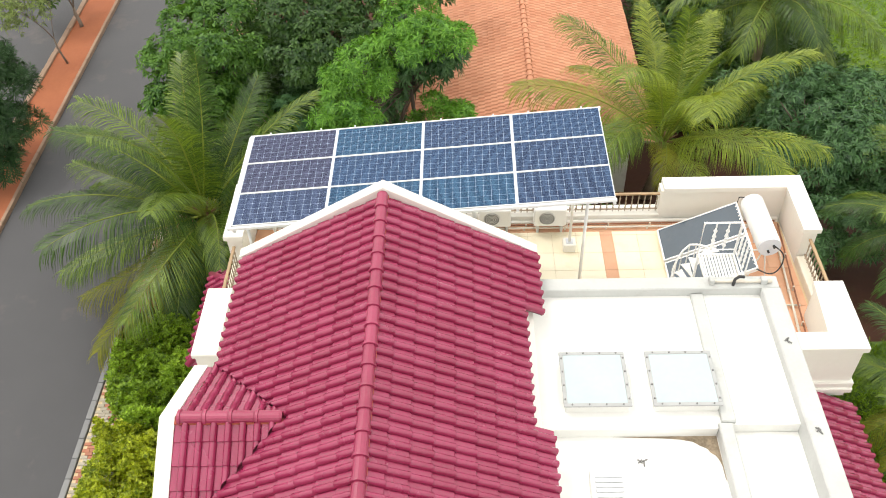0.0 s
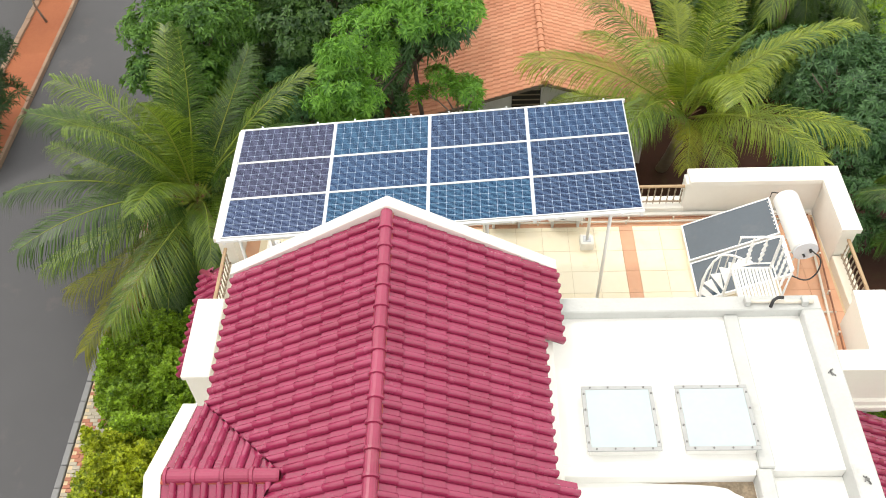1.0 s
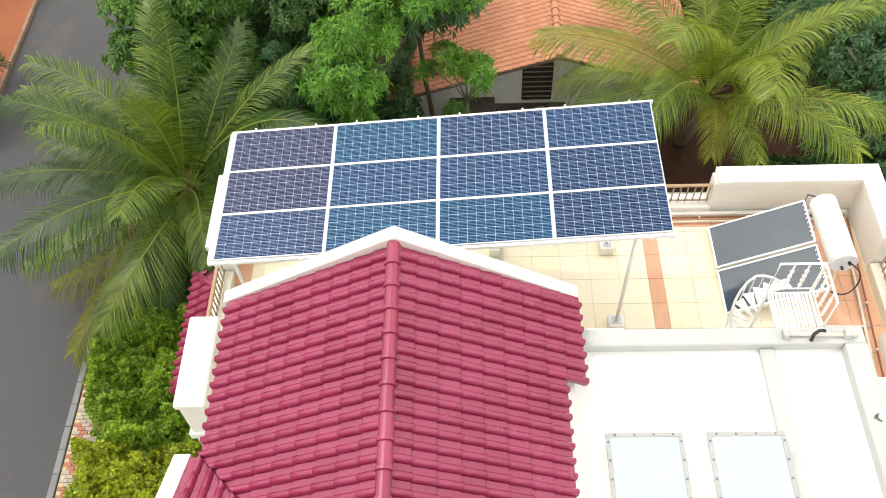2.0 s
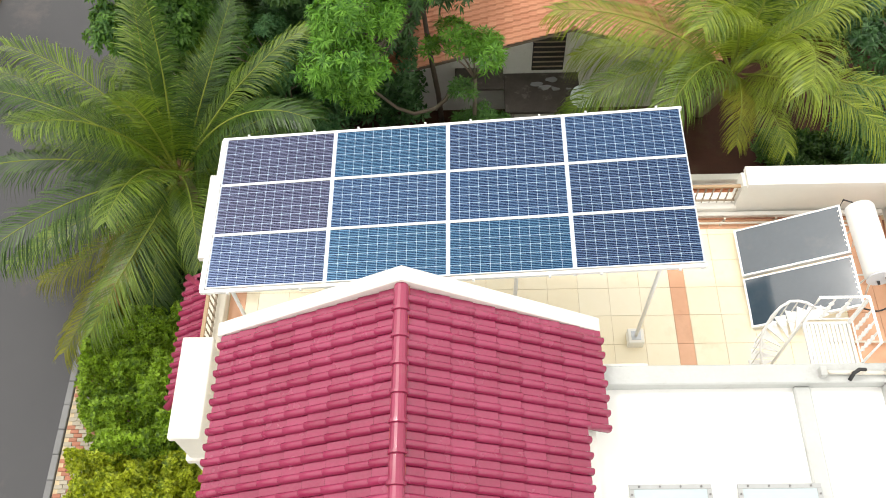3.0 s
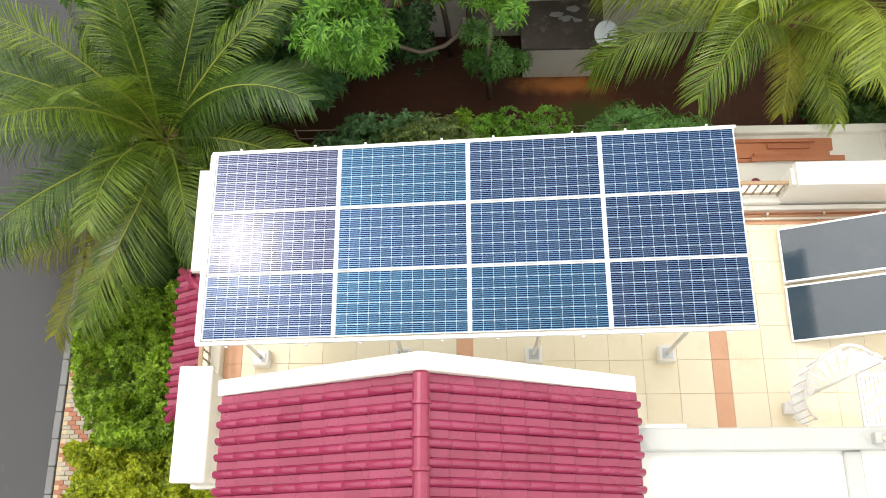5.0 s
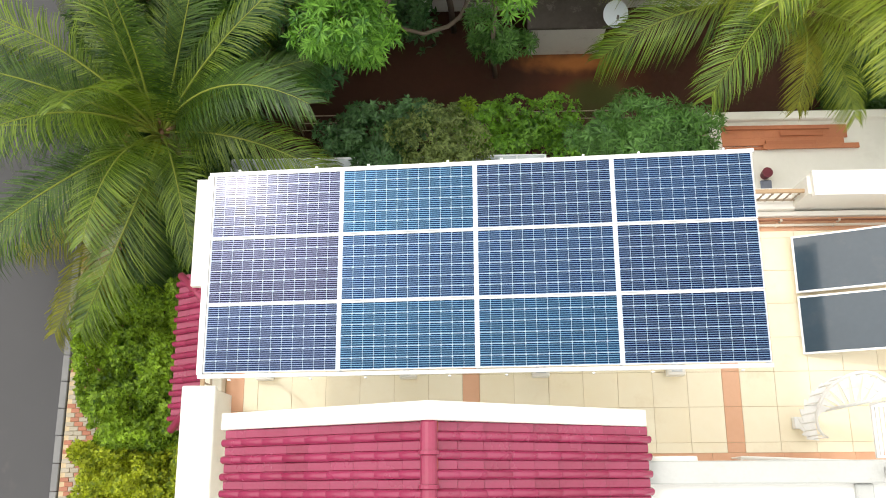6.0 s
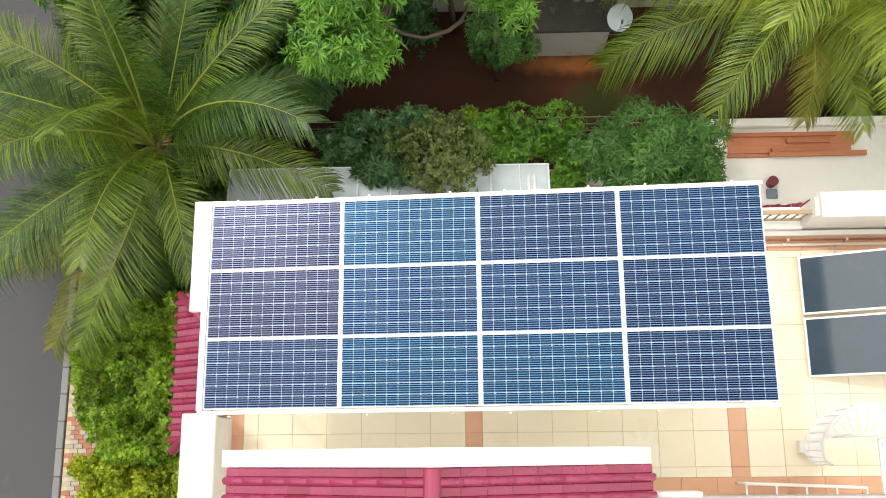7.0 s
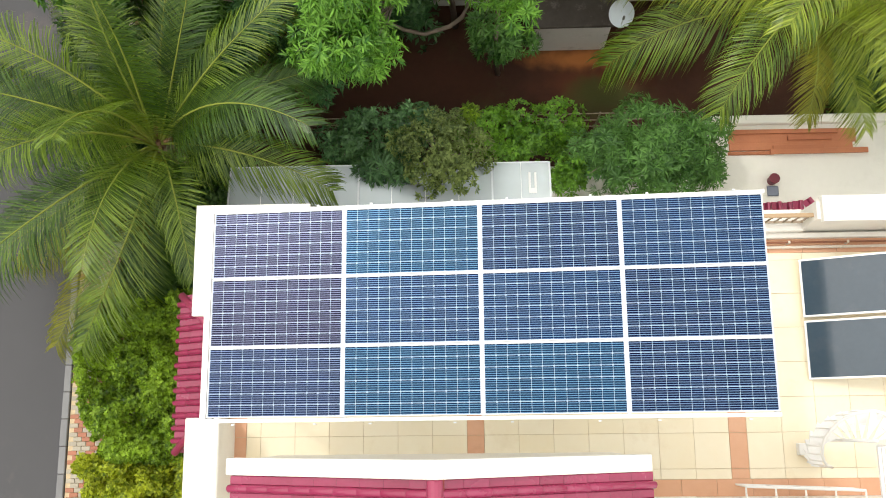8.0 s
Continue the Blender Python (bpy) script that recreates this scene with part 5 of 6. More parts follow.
# ---- plants ----
def leaf_cloud(name, centres, axes, size, width, count, material, spread=1.0, seed=0, droop=0.25, tilt=0.35):
    """Whorls of folded leaves. centres, axes: where each whorl grows and which way."""
    rng = np.random.default_rng(seed)
    n = len(centres)
    C = np.repeat(np.asarray(centres, float), count, axis=0)
    A = np.repeat(np.asarray(axes, float), count, axis=0)
    ref = np.where(np.abs(A[:, 2:3]) < 0.9, np.array([[0, 0, 1.0]]), np.array([[1.0, 0, 0]]))
    U = np.cross(A, ref)
    U /= np.linalg.norm(U, axis=1, keepdims=True)
    W = np.cross(A, U)
    ang = np.tile(np.arange(count) / count * 2 * np.pi, n) + rng.uniform(-0.5, 0.5, n * count) + np.repeat(rng.uniform(0, 6.28, n), count)
    out = U * np.cos(ang)[:, None] + W * np.sin(ang)[:, None]
    up = rng.uniform(tilt - 0.3, tilt + 0.4, (n * count, 1))
    D = out * spread + A * up
    D /= np.linalg.norm(D, axis=1, keepdims=True)
    S = np.cross(D, A)
    S /= np.linalg.norm(S, axis=1, keepdims=True) + 1e-9
    N = np.cross(S, D)
    L = size * rng.uniform(0.65, 1.25, (n * count, 1))
    w = width * rng.uniform(0.75, 1.25, (n * count, 1))
    base = C + D * L * 0.08
    mid = base + D * L * 0.5
    tip = base + D * L
    tip[:, 2:3] -= droop * L
    mid[:, 2:3] -= droop * L * 0.18
    V = np.stack([base, mid + S * w / 2 + N * w * 0.18, tip, mid - S * w / 2 + N * w * 0.18], axis=1).reshape(-1, 3)
    k = np.arange(n * count)[:, None] * 4
    F = np.concatenate([k + np.array([[0, 1, 2]]), k + np.array([[0, 2, 3]])], axis=1).reshape(-1, 3)
    me = bpy.data.meshes.new(name)
    me.vertices.add(len(V))
    me.vertices.foreach_set("co", V.ravel())
    me.loops.add(len(F) * 3)
    me.loops.foreach_set("vertex_index", F.ravel().astype(np.int32))
    me.polygons.add(len(F))
    me.polygons.foreach_set("loop_start", np.arange(len(F), dtype=np.int32) * 3)
    me.update(calc_edges=True)
    me.materials.append(material)
    return me


def clump_points(clumps, per, seed, inner=0.25, down=-0.35):
    """Points on the skins of lumpy clumps (x, y, z, rx, ry, rz), each a bunch of smaller lumps, with outward axes."""
    rng = np.random.default_rng(seed)
    P, A = [], []
    for cx, cy, cz, rx, ry, rz in clumps:
        R = np.array([rx, ry, rz])
        c = np.array([cx, cy, cz])
        n = int(per * (rx * ry + rx * rz + ry * rz) / 3)
        m = 13
        subs = rng.normal(size=(m, 3))
        subs[:, 2] = np.abs(subs[:, 2]) * 0.9 - 0.25
        subs /= np.linalg.norm(subs, axis=1, keepdims=True)
        subs *= rng.uniform(0.5, 0.85, (m, 1))
        rad = rng.uniform(0.3, 0.5, m)
        which = rng.integers(0, m, n * 2)
        d = rng.normal(size=(n * 2, 3))
        d /= np.linalg.norm(d, axis=1, keepdims=True)
        q = subs[which] + d * (rad[which] * np.where(rng.uniform(size=n * 2) < inner, rng.uniform(0.5, 0.9, n * 2), rng.uniform(0.9, 1.1, n * 2)))[:, None]
        ok = (d[:, 2] > down) & (np.linalg.norm(q, axis=1) > 0.55)
        q, d = q[ok][:n], d[ok][:n]
        P.append(c + q * R)
        ax = d + 0.6 * q + np.array([0, 0, 0.5]) + rng.normal(scale=0.25, size=d.shape)
        A.append(ax / np.linalg.norm(ax, axis=1, keepdims=True))
    return np.concatenate(P), np.concatenate(A)


def tree(name, label, base, clumps, material, size, width, count, per, seed, trunk=0.14, droop=0.25, spread=1.0, category="tree", tilt=0.35, bark=None, inner=0.25, down=-0.35, split=0.45):
    """A tapered trunk that forks into limbs towards every clump, and a crown of leaf whorls."""
    t = thing(name, base, label, category)
    b = Vector(base)
    rnd = random.Random(seed)
    mean = Vector((sum(c[0] for c in clumps), sum(c[1] for c in clumps), sum(c[2] for c in clumps))) / len(clumps)
    fork = b.lerp(mean, split)
    fork.x = b.x + (mean.x - b.x) * 0.25
    fork.y = b.y + (mean.y - b.y) * 0.25
    pts = [b.lerp(fork, f) + Vector((rnd.uniform(-0.05, 0.05), rnd.uniform(-0.05, 0.05), 0)) for f in (0, 0.3, 0.65)] + [fork]
    part("trunk", tubed(pts, trunk, 9, trunk * 0.7), bark or BARK, t, smooth=True)
    for c in clumps:
        e = Vector(c[:3]) + Vector((0, 0, c[5] * 0.3))
        k = fork.lerp(e, 0.5) + Vector((rnd.uniform(-0.15, 0.15), rnd.uniform(-0.15, 0.15), 0.12))
        part("limb", tubed([fork, fork.lerp(k, 0.5) + Vector((0, 0, 0.08)), k, k.lerp(e, 0.5), e], trunk * 0.42, 7, trunk * 0.1), bark or BARK, t, smooth=True)
        for _ in range(4):
            q = e + Vector((rnd.uniform(-1, 1) * c[3], rnd.uniform(-1, 1) * c[4], rnd.uniform(-0.2, 0.8) * c[5])) * 0.75
            part("branch", tubed([k, k.lerp(q, 0.5) + Vector((0, 0, 0.1)), q], trunk * 0.25, 5, trunk * 0.06), bark or BARK, t)
    P, A = clump_points(clumps, per, seed, inner, down)
    part("crown", leaf_cloud("crown", P, A, size, width, count, material, spread, seed, droop, tilt), None, t)
    return t


def frond_leaflets(pts, ln, age, rnd, material):
    """Two combs of narrow folded leaflets along a rib: they lean towards the tip and hang at their ends."""
    leafv, leaff = [], []
    nl, steps = 165, len(pts) - 1
    twist = rnd.uniform(-0.3, 0.3)
    last = Vector((1, 0, 0))
    for s in range(nl):
        f = 0.12 + 0.88 * s / (nl - 1)
        q = f * steps
        i0 = min(steps - 1, int(q))
        pos = pts[i0].lerp(pts[i0 + 1], q - i0)
        d = (pts[i0 + 1] - pts[i0]).normalized()
        sw = d.cross(Vector((0, 0, 1)))
        sw = sw.normalized() if sw.length > 0.25 else (last - d * last.dot(d)).normalized()
        last = sw
        nrm = sw.cross(d).normalized()
        reach = (0.3 + 0.7 * math.sin(math.pi * min(1.0, 0.2 + f * 0.72)) ** 0.8) * 0.235 * ln * (1 if f < 0.93 else 0.75)
        for sg in (-1, 1):
            if rnd.random() < 0.04:
                continue
            rr = reach * rnd.uniform(0.78, 1.1)
            fw = 0.4 + 0.95 * f + rnd.uniform(-0.16, 0.16)
            way = (sw * sg + d * fw + nrm * (0.16 + twist * sg)).normalized()
            sag = 0.65 + 0.5 * age + rnd.uniform(-0.2, 0.3)
            w = 0.0022 * ln * rnd.uniform(0.7, 1.25)
            n0 = len(leafv)
            across = way.cross(nrm).normalized()
            m1 = pos + way * rr * 0.45 + Vector((0, 0, -0.1 * sag * rr))
            m2 = pos + way * rr * 0.78 + Vector((0, 0, -0.36 * sag * rr))
            tipp = pos + way * rr * 0.95 + Vector((0, 0, -0.75 * sag * rr))
            leafv += [pos - across * w * 0.5, pos + across * w * 0.5, m1 - across * w, m1 + across * w, m2 - across * w * 0.75, m2 + across * w * 0.75, tipp]
            leaff += [(n0, n0 + 1, n0 + 3, n0 + 2), (n0 + 2, n0 + 3, n0 + 5, n0 + 4), (n0 + 4, n0 + 5, n0 + 6)]
    return arrays_mesh("frond", leafv, leaff, material)


def palm(name, label, base, top, fronds, length, seed, yellow=0.15, first=0.0, leaf=None, shapes=None):
    """A coconut palm: ringed trunk, fibrous heart, arching fronds with hanging leaflets.
    shapes: for each frond its way and rise in degrees, its length, how far it bends over and how far it sways aside."""
    t = thing(name, base, label, "palm tree")
    rnd = random.Random(seed)
    b, c = Vector(base), Vector(top)
    bm = bmesh.new()
    rings = []
    for k in range(25):
        f = k / 24
        p = b.lerp(c, f) + Vector((0.1 * math.sin(f * 3), 0, 0))
        r = (0.2 - 0.06 * f) * (1.06 if k % 2 else 0.97)
        rings.append([bm.verts.new(p + Vector((r * math.cos(a), r * math.sin(a), 0))) for a in [q * math.pi / 6 for q in range(12)]])
    for u, v in zip(rings, rings[1:]):
        for q in range(12):
            bm.faces.new((u[q], u[(q + 1) % 12], v[(q + 1) % 12], v[q]))
    part("trunk", bm, PALM_BARK, t)
    hb = bmesh.new()
    bmesh.ops.create_icosphere(hb, subdivisions=2, radius=0.16, matrix=Matrix.Translation(c - Vector((0, 0, 0.18))) @ Matrix.Diagonal((1, 1, 1.6, 1)))
    for v in hb.verts:
        v.co += Vector((1, 1, 1)) * 0.06 * noise.noise(v.co * 6)
    part("heart", hb, FIBRE, t, "brown fibrous heart of the crown")
    for k in range(5):
        a = rnd.uniform(0, 6.28)
        nb = bmesh.new()
        bmesh.ops.create_icosphere(nb, subdivisions=2, radius=0.11, matrix=Matrix.Translation(c + Vector((0.27 * math.cos(a), 0.27 * math.sin(a), -0.42))) @ Matrix.Diagonal((1, 1, 1.25, 1)))
        part("coconut", nb, PALM_YELLOW, t)
    for k in range(9):
        a = rnd.uniform(0, 6.28)
        o = Vector((math.cos(a), math.sin(a), 0))
        part("sheath", tubed([c + o * 0.08, c + o * 0.2 + Vector((0, 0, 0.25)), c + o * 0.42 + Vector((0, 0, 0.38))], 0.06, 6, 0.012), FIBRE, t)
    golden = 2.39996
    for k in range(len(shapes) if shapes else fronds):
        if shapes:
            way, up, ln, bend, sway = shapes[k]
            az, elev = radians(way), radians(up)
            age = min(0.99, max(0.05, (80 - up) / 80))
        else:
            age = (k + 0.5) / fronds
            az, sway = first + k * golden + rnd.uniform(-0.12, 0.12), rnd.uniform(-0.2, 0.2)
            elev = radians(80 - 78 * age ** 0.85 + rnd.uniform(-6, 6))
            ln = length * (0.72 + 0.33 * math.sin(math.pi * min(1, age * 0.8 + 0.2))) * rnd.uniform(0.92, 1.06)
            bend = 0.95 + 0.85 * age
        pts, p, e = [], c + Vector((0.1 * math.cos(az), 0.1 * math.sin(az), 0.12)), elev
        steps = 16
        for s in range(steps + 1):
            pts.append(p.copy())
            w = az + sway * s / steps
            p = p + Vector((math.cos(w) * math.cos(e), math.sin(w) * math.cos(e), math.sin(e))) * ln / steps
            e -= bend / steps * (0.5 + 1.2 * s / steps)
        old = rnd.random() < yellow or age > 0.97
        material = PALM_YELLOW if old else rnd.choice(leaf or (PALM_LEAF, PALM_LEAF if age < 0.6 else PALM_DARK, PALM_LEAF, PALM_DARK))
        fr = part("frond", frond_leaflets(pts, ln, age, rnd, material), None, t, "yellowing frond" if old else "")
        part("rib", tubed(pts, 0.007 * ln, 6, 0.004), RACHIS, fr, smooth=True)
    return t


palm("coconut_palm", "tall green coconut palm beside the terrace", (-7.5, 19.5, -0.4), (-7.44, 19.3, 2.15), 0, 4.4, 3, 0.0, shapes=[
    (183, 29, 4.99, 0.83, 0.09), (238, 49, 5.25, 1.05, -0.30), (228, 22, 4.32, 0.72, -0.36), (234, -12, 4.14, 0.05, -0.70), (271, 27, 4.75, 1.06, -0.63),
    (242, -7, 4.88, 0.32, -0.09), (270, 67, 4.60, 1.01, -0.04), (271, 94, 5.09, 0.90, 0.01), (225, 80, 5.28, 0.79, 0.24), (181, 36, 4.21, 0.75, -0.51),
    (239, 108, 5.17, 0.22, -0.22), (26, 54, 4.96, 0.79, 0.17), (12, 59, 5.06, 0.94, -0.78), (11, 45, 4.07, 1.11, 0.17), (348, 34, 4.30, 1.71, -0.15),
    (306, 46, 3.65, 1.41, -0.57), (54, 49, 4.39, 0.46, 0.35), (136, 58, 4.82, 0.73, 0.70), (78, 38, 4.5, 0.9, 0.1), (104, 66, 4.8, 0.8, -0.1),
    (120, 28, 4.4, 1.0, 0.1), (158, 14, 4.4, 0.8, 0.0), (205, 4, 4.2, 0.7, -0.1), (262, 5, 3.6, 0.9, 0.1), (32, 12, 4.3, 1.0, 0.0), (92, 8, 4.2, 0.9, 0.0), (152, 44, 4.8, 0.8, 0.2), (172, 60, 4.8, 0.9, 0.1)])
palm("coconut_palm", "coconut palm with yellowing fronds behind the terrace", (6.6, 23.9, -1.5), (6.32, 21.84, 2.54), 0, 4.75, 8, 0.08, leaf=(PALM_BRIGHT, PALM_BRIGHT, PALM_LEAF), shapes=[
    (178, 45, 5.11, 0.98, -0.10), (142, 58, 5.0, 0.85, 0.05), (187, 26, 4.62, 1.34, 0.27), (218, 59, 4.32, 1.71, 0.37), (317, 36, 4.82, 0.72, 0.38),
    (301, 46, 4.72, 1.18, 0.24), (3, 59, 4.98, 0.87, -0.03), (306, 74, 5.60, 1.30, -1.11), (199, 98, 4.53, 0.24, 0.0), (102, 61, 4.68, 0.99, -0.18),
    (212, 87, 5.30, 1.46, 0.48), (298, 78, 4.50, 0.40, -0.07), (280, 36, 3.1, 1.05, 0.06), (262, 42, 2.9, 1.3, -0.1), (60, 52, 4.7, 0.9, 0.1),
    (125, 30, 4.6, 1.1, 0.0), (82, 34, 4.5, 1.0, 0.1), (35, 28, 4.6, 1.1, -0.1), (160, 14, 4.2, 1.0, 0.1)])
palm("coconut_palm", "dark coconut palm at the back of the field", (11.4, 29.6, -1.5), (11.3, 29.4, 2.9), 24, 4.3, 5, 0.1, first=2.0)
palm("coconut_palm", "coconut palm beside the house wall", (13.2, 17.6, 0.0), (13.1, 17.7, 2.4), 22, 3.2, 12, 0.3, first=0.2)
palm("coconut_palm", "low coconut palm over the lawn", (11.6, 12.4, 0.0), (11.5, 12.6, 1.6), 20, 2.9, 15, 0.25, first=2.6)

mango = tree("mango_tree", "mango tree with fresh light green leaf whorls", (-1.1, 23.6, -1.5),
     [(-3.1, 20.1, 5.35, 0.6, 0.55, 0.5), (-3.55, 20.1, 5.0, 0.5, 0.5, 0.45), (-2.6, 20.1, 5.05, 0.5, 0.5, 0.45), (-3.35, 20.2, 4.5, 0.5, 0.5, 0.4), (-2.8, 20.3, 4.45, 0.45, 0.45, 0.4), (-2.85, 20.3, 3.85, 0.4, 0.4, 0.35), (-2.2, 21.3, 5.3, 0.5, 0.45, 0.4), (-3.15, 20.7, 6.05, 0.6, 0.5, 0.4), (-3.05, 20.6, 5.65, 0.65, 0.55, 0.45), (-2.6, 22.2, 5.5, 0.85, 0.8, 0.65), (-1.7, 21.9, 6.0, 0.8, 0.7, 0.6), (-0.9, 22.2, 6.2, 0.8, 0.7, 0.55), (-0.1, 21.9, 6.3, 0.65, 0.6, 0.5), (-1.3, 23.4, 6.0, 1.0, 0.9, 0.7)], MANGO, 0.2, 0.04, 11, 380, 21, 0.085, 0.16, tilt=0.2, split=0.8, bark=BARK_DARK)
part("limb", tubed([(-0.75, 22.9, 1.3), (-0.95, 22.75, 0.75), (-1.25, 22.65, 0.5), (-1.83, 22.47, 0.5), (-2.3, 22.45, 0.8), (-2.7, 22.4, 1.4), (-2.95, 21.9, 2.4), (-3.0, 20.9, 4.0)], 0.065, 8, 0.03), BARK, mango, "pale bent limb", smooth=True)
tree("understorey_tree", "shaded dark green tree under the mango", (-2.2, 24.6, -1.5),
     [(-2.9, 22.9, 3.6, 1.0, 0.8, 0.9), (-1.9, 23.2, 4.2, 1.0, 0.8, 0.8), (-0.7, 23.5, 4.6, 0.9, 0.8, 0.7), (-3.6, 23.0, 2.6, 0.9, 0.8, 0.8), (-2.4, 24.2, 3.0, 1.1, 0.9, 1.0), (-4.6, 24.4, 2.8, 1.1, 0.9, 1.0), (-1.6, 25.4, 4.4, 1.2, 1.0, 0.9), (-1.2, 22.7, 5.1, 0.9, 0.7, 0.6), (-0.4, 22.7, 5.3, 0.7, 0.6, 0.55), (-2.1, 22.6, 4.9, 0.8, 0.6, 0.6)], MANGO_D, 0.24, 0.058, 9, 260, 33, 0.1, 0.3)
young = tree("young_mango_tree", "slim pale-stemmed tree with yellow-green tufts", (-0.1, 22.3, -1.5),
     [(-0.3, 21.8, 3.95, 0.5, 0.4, 0.4), (-0.7, 21.9, 4.25, 0.36, 0.35, 0.3), (0.05, 21.5, 4.2, 0.4, 0.35, 0.35), (0.19, 20.95, 4.4, 0.3, 0.3, 0.3), (-1.25, 22.2, 3.4, 0.34, 0.3, 0.3), (0.18, 21.9, 3.2, 0.3, 0.3, 0.34)], MANGO, 0.2, 0.04, 11, 340, 22, 0.07, 0.16, tilt=0.2, split=0.7)
# the low tufts take a darker leaf material that stands in for shade
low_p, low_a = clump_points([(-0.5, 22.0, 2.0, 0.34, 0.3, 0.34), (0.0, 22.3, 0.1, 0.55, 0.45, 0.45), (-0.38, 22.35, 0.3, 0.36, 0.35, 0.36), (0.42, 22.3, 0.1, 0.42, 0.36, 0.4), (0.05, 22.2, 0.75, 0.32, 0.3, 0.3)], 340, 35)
part("lower_crown", leaf_cloud("lower_crown", low_p, low_a, 0.2, 0.04, 11, MANGO_MID, 1.0, 35, 0.16, 0.2), None, young, "leaves coloured darker for the shade under the crown")
tree("dark_tree", "dense dark green broadleaf tree", (-4.6, 26.0, -1.2),
     [(-3.9, 24.4, 4.7, 1.3, 1.1, 1.0), (-5.0, 24.0, 4.2, 1.2, 1.1, 1.0), (-3.6, 26.2, 5.2, 1.4, 1.2, 1.0), (-5.4, 26.0, 4.9, 1.5, 1.3, 1.1), (-4.4, 28.4, 5.4, 1.8, 1.5, 1.1), (-1.9, 27.2, 5.2, 1.6, 1.3, 1.2), (-2.4, 24.6, 4.4, 1.2, 1.0, 1.2), (-6.4, 28.4, 5.0, 1.8, 1.5, 1.1), (-2.0, 30.0, 5.4, 2.0, 1.6, 1.2)], LEAF_D, 0.17, 0.075, 7, 420, 23, 0.2)
tree("feathery_tree", "dark green tree with feathery leaves", (-5.2, 22.4, -0.8),
     [(-4.6, 22.0, 2.9, 1.0, 0.9, 0.9), (-5.6, 22.6, 3.2, 1.0, 0.9, 0.9), (-4.2, 21.2, 1.8, 0.9, 0.8, 0.8), (-5.4, 21.2, 1.4, 1.1, 0.8, 0.8)], LEAF_M2, 0.16, 0.045, 10, 330, 32, 0.1, 0.35)
tree("roadside_tree", "bright green leafy tree by the lane", (-8.2, 24.2, -0.3),
     [(-8.7, 23.3, 5.2, 0.8, 0.8, 0.6), (-8.3, 24.6, 5.3, 0.9, 0.9, 0.6), (-7.5, 23.4, 5.0, 0.9, 0.8, 0.7), (-8.8, 22.2, 4.2, 0.7, 0.7, 0.6), (-7.3, 25.2, 5.3, 1.0, 0.9, 0.7), (-8.0, 22.3, 3.4, 0.9, 0.8, 0.8), (-6.8, 24.2, 4.4, 0.9, 0.8, 0.8), (-8.3, 26.4, 5.3, 1.0, 0.9, 0.7), (-7.6, 22.9, 3.9, 0.9, 0.8, 0.8), (-7.0, 23.4, 3.2, 1.0, 0.8, 0.9), (-8.4, 23.2, 4.4, 0.8, 0.8, 0.7), (-6.6, 22.8, 2.6, 0.9, 0.8, 0.9)], LEAF_L, 0.17, 0.06, 8, 520, 24, 0.15)
tree("shade_tree", "wide dark green mango tree beyond the parapet", (11.4, 22.5, -1.5),
     [(10.5, 21.3, 1.7, 1.6, 1.5, 1.3), (12.4, 21.6, 1.9, 1.7, 1.5, 1.4), (11.2, 23.6, 2.3, 1.7, 1.5, 1.3), (13.4, 23.6, 2.4, 1.8, 1.6, 1.4), (10.6, 19.4, 1.0, 1.3, 1.3, 1.2), (12.6, 19.6, 1.2, 1.6, 1.4, 1.2), (10.1, 25.0, 1.8, 1.4, 1.2, 1.1), (15.0, 21.6, 2.0, 1.7, 1.6, 1.4)], MANGO_D, 0.22, 0.05, 10, 340, 25, 0.22, 0.3)
tree("court_mango_tree", "rounded dark mango bush beside the white court", (3.2, 19.4, -0.3),
     [(3.05, 19.0, 1.3, 1.2, 1.0, 0.95), (2.3, 19.2, 1.1, 0.8, 0.75, 0.8), (3.9, 19.2, 1.3, 0.8, 0.9, 0.9), (3.2, 19.7, 1.3, 1.0, 0.7, 0.8)], MANGO_MID, 0.19, 0.036, 12, 430, 26, 0.1, 0.18, tilt=0.2)
tree("garden_shrub", "dark leafy shrub behind the glass canopy", (-3.0, 19.9, -0.6),
     [(-3.1, 19.85, 0.5, 1.0, 0.65, 0.8), (-2.3, 19.7, 0.6, 0.9, 0.65, 0.8), (-3.7, 19.7, 0.4, 0.7, 0.6, 0.7), (-2.2, 20.2, 0.35, 0.8, 0.5, 0.8)], MANGO_D, 0.14, 0.055, 7, 430, 27, 0.06, category="shrub")
tree("garden_shrub", "dark shrub with long narrow leaves over the canopy", (-2.75, 19.3, -0.2),
     [(-2.75, 19.15, 0.95, 0.55, 0.4, 0.5), (-2.5, 18.85, 1.15, 0.35, 0.25, 0.3), (-3.0, 18.95, 1.0, 0.35, 0.25, 0.3)], MANGO_D, 0.26, 0.05, 9, 330, 34, 0.05, 0.25, category="shrub")
tree("garden_shrub", "small tree with olive green leaves over the canopy", (-1.5, 19.4, -0.4),
     [(-1.5, 19.3, 1.5, 0.9, 0.65, 0.75), (-1.2, 18.75, 1.4, 0.6, 0.5, 0.6), (-1.8, 18.8, 1.3, 0.5, 0.45, 0.5), (-1.3, 20.0, 0.6, 0.9, 0.6, 0.8), (-0.8, 19.4, 0.9, 0.7, 0.5, 0.7)], LEAF_M, 0.1, 0.042, 7, 560, 28, 0.06, category="shrub")
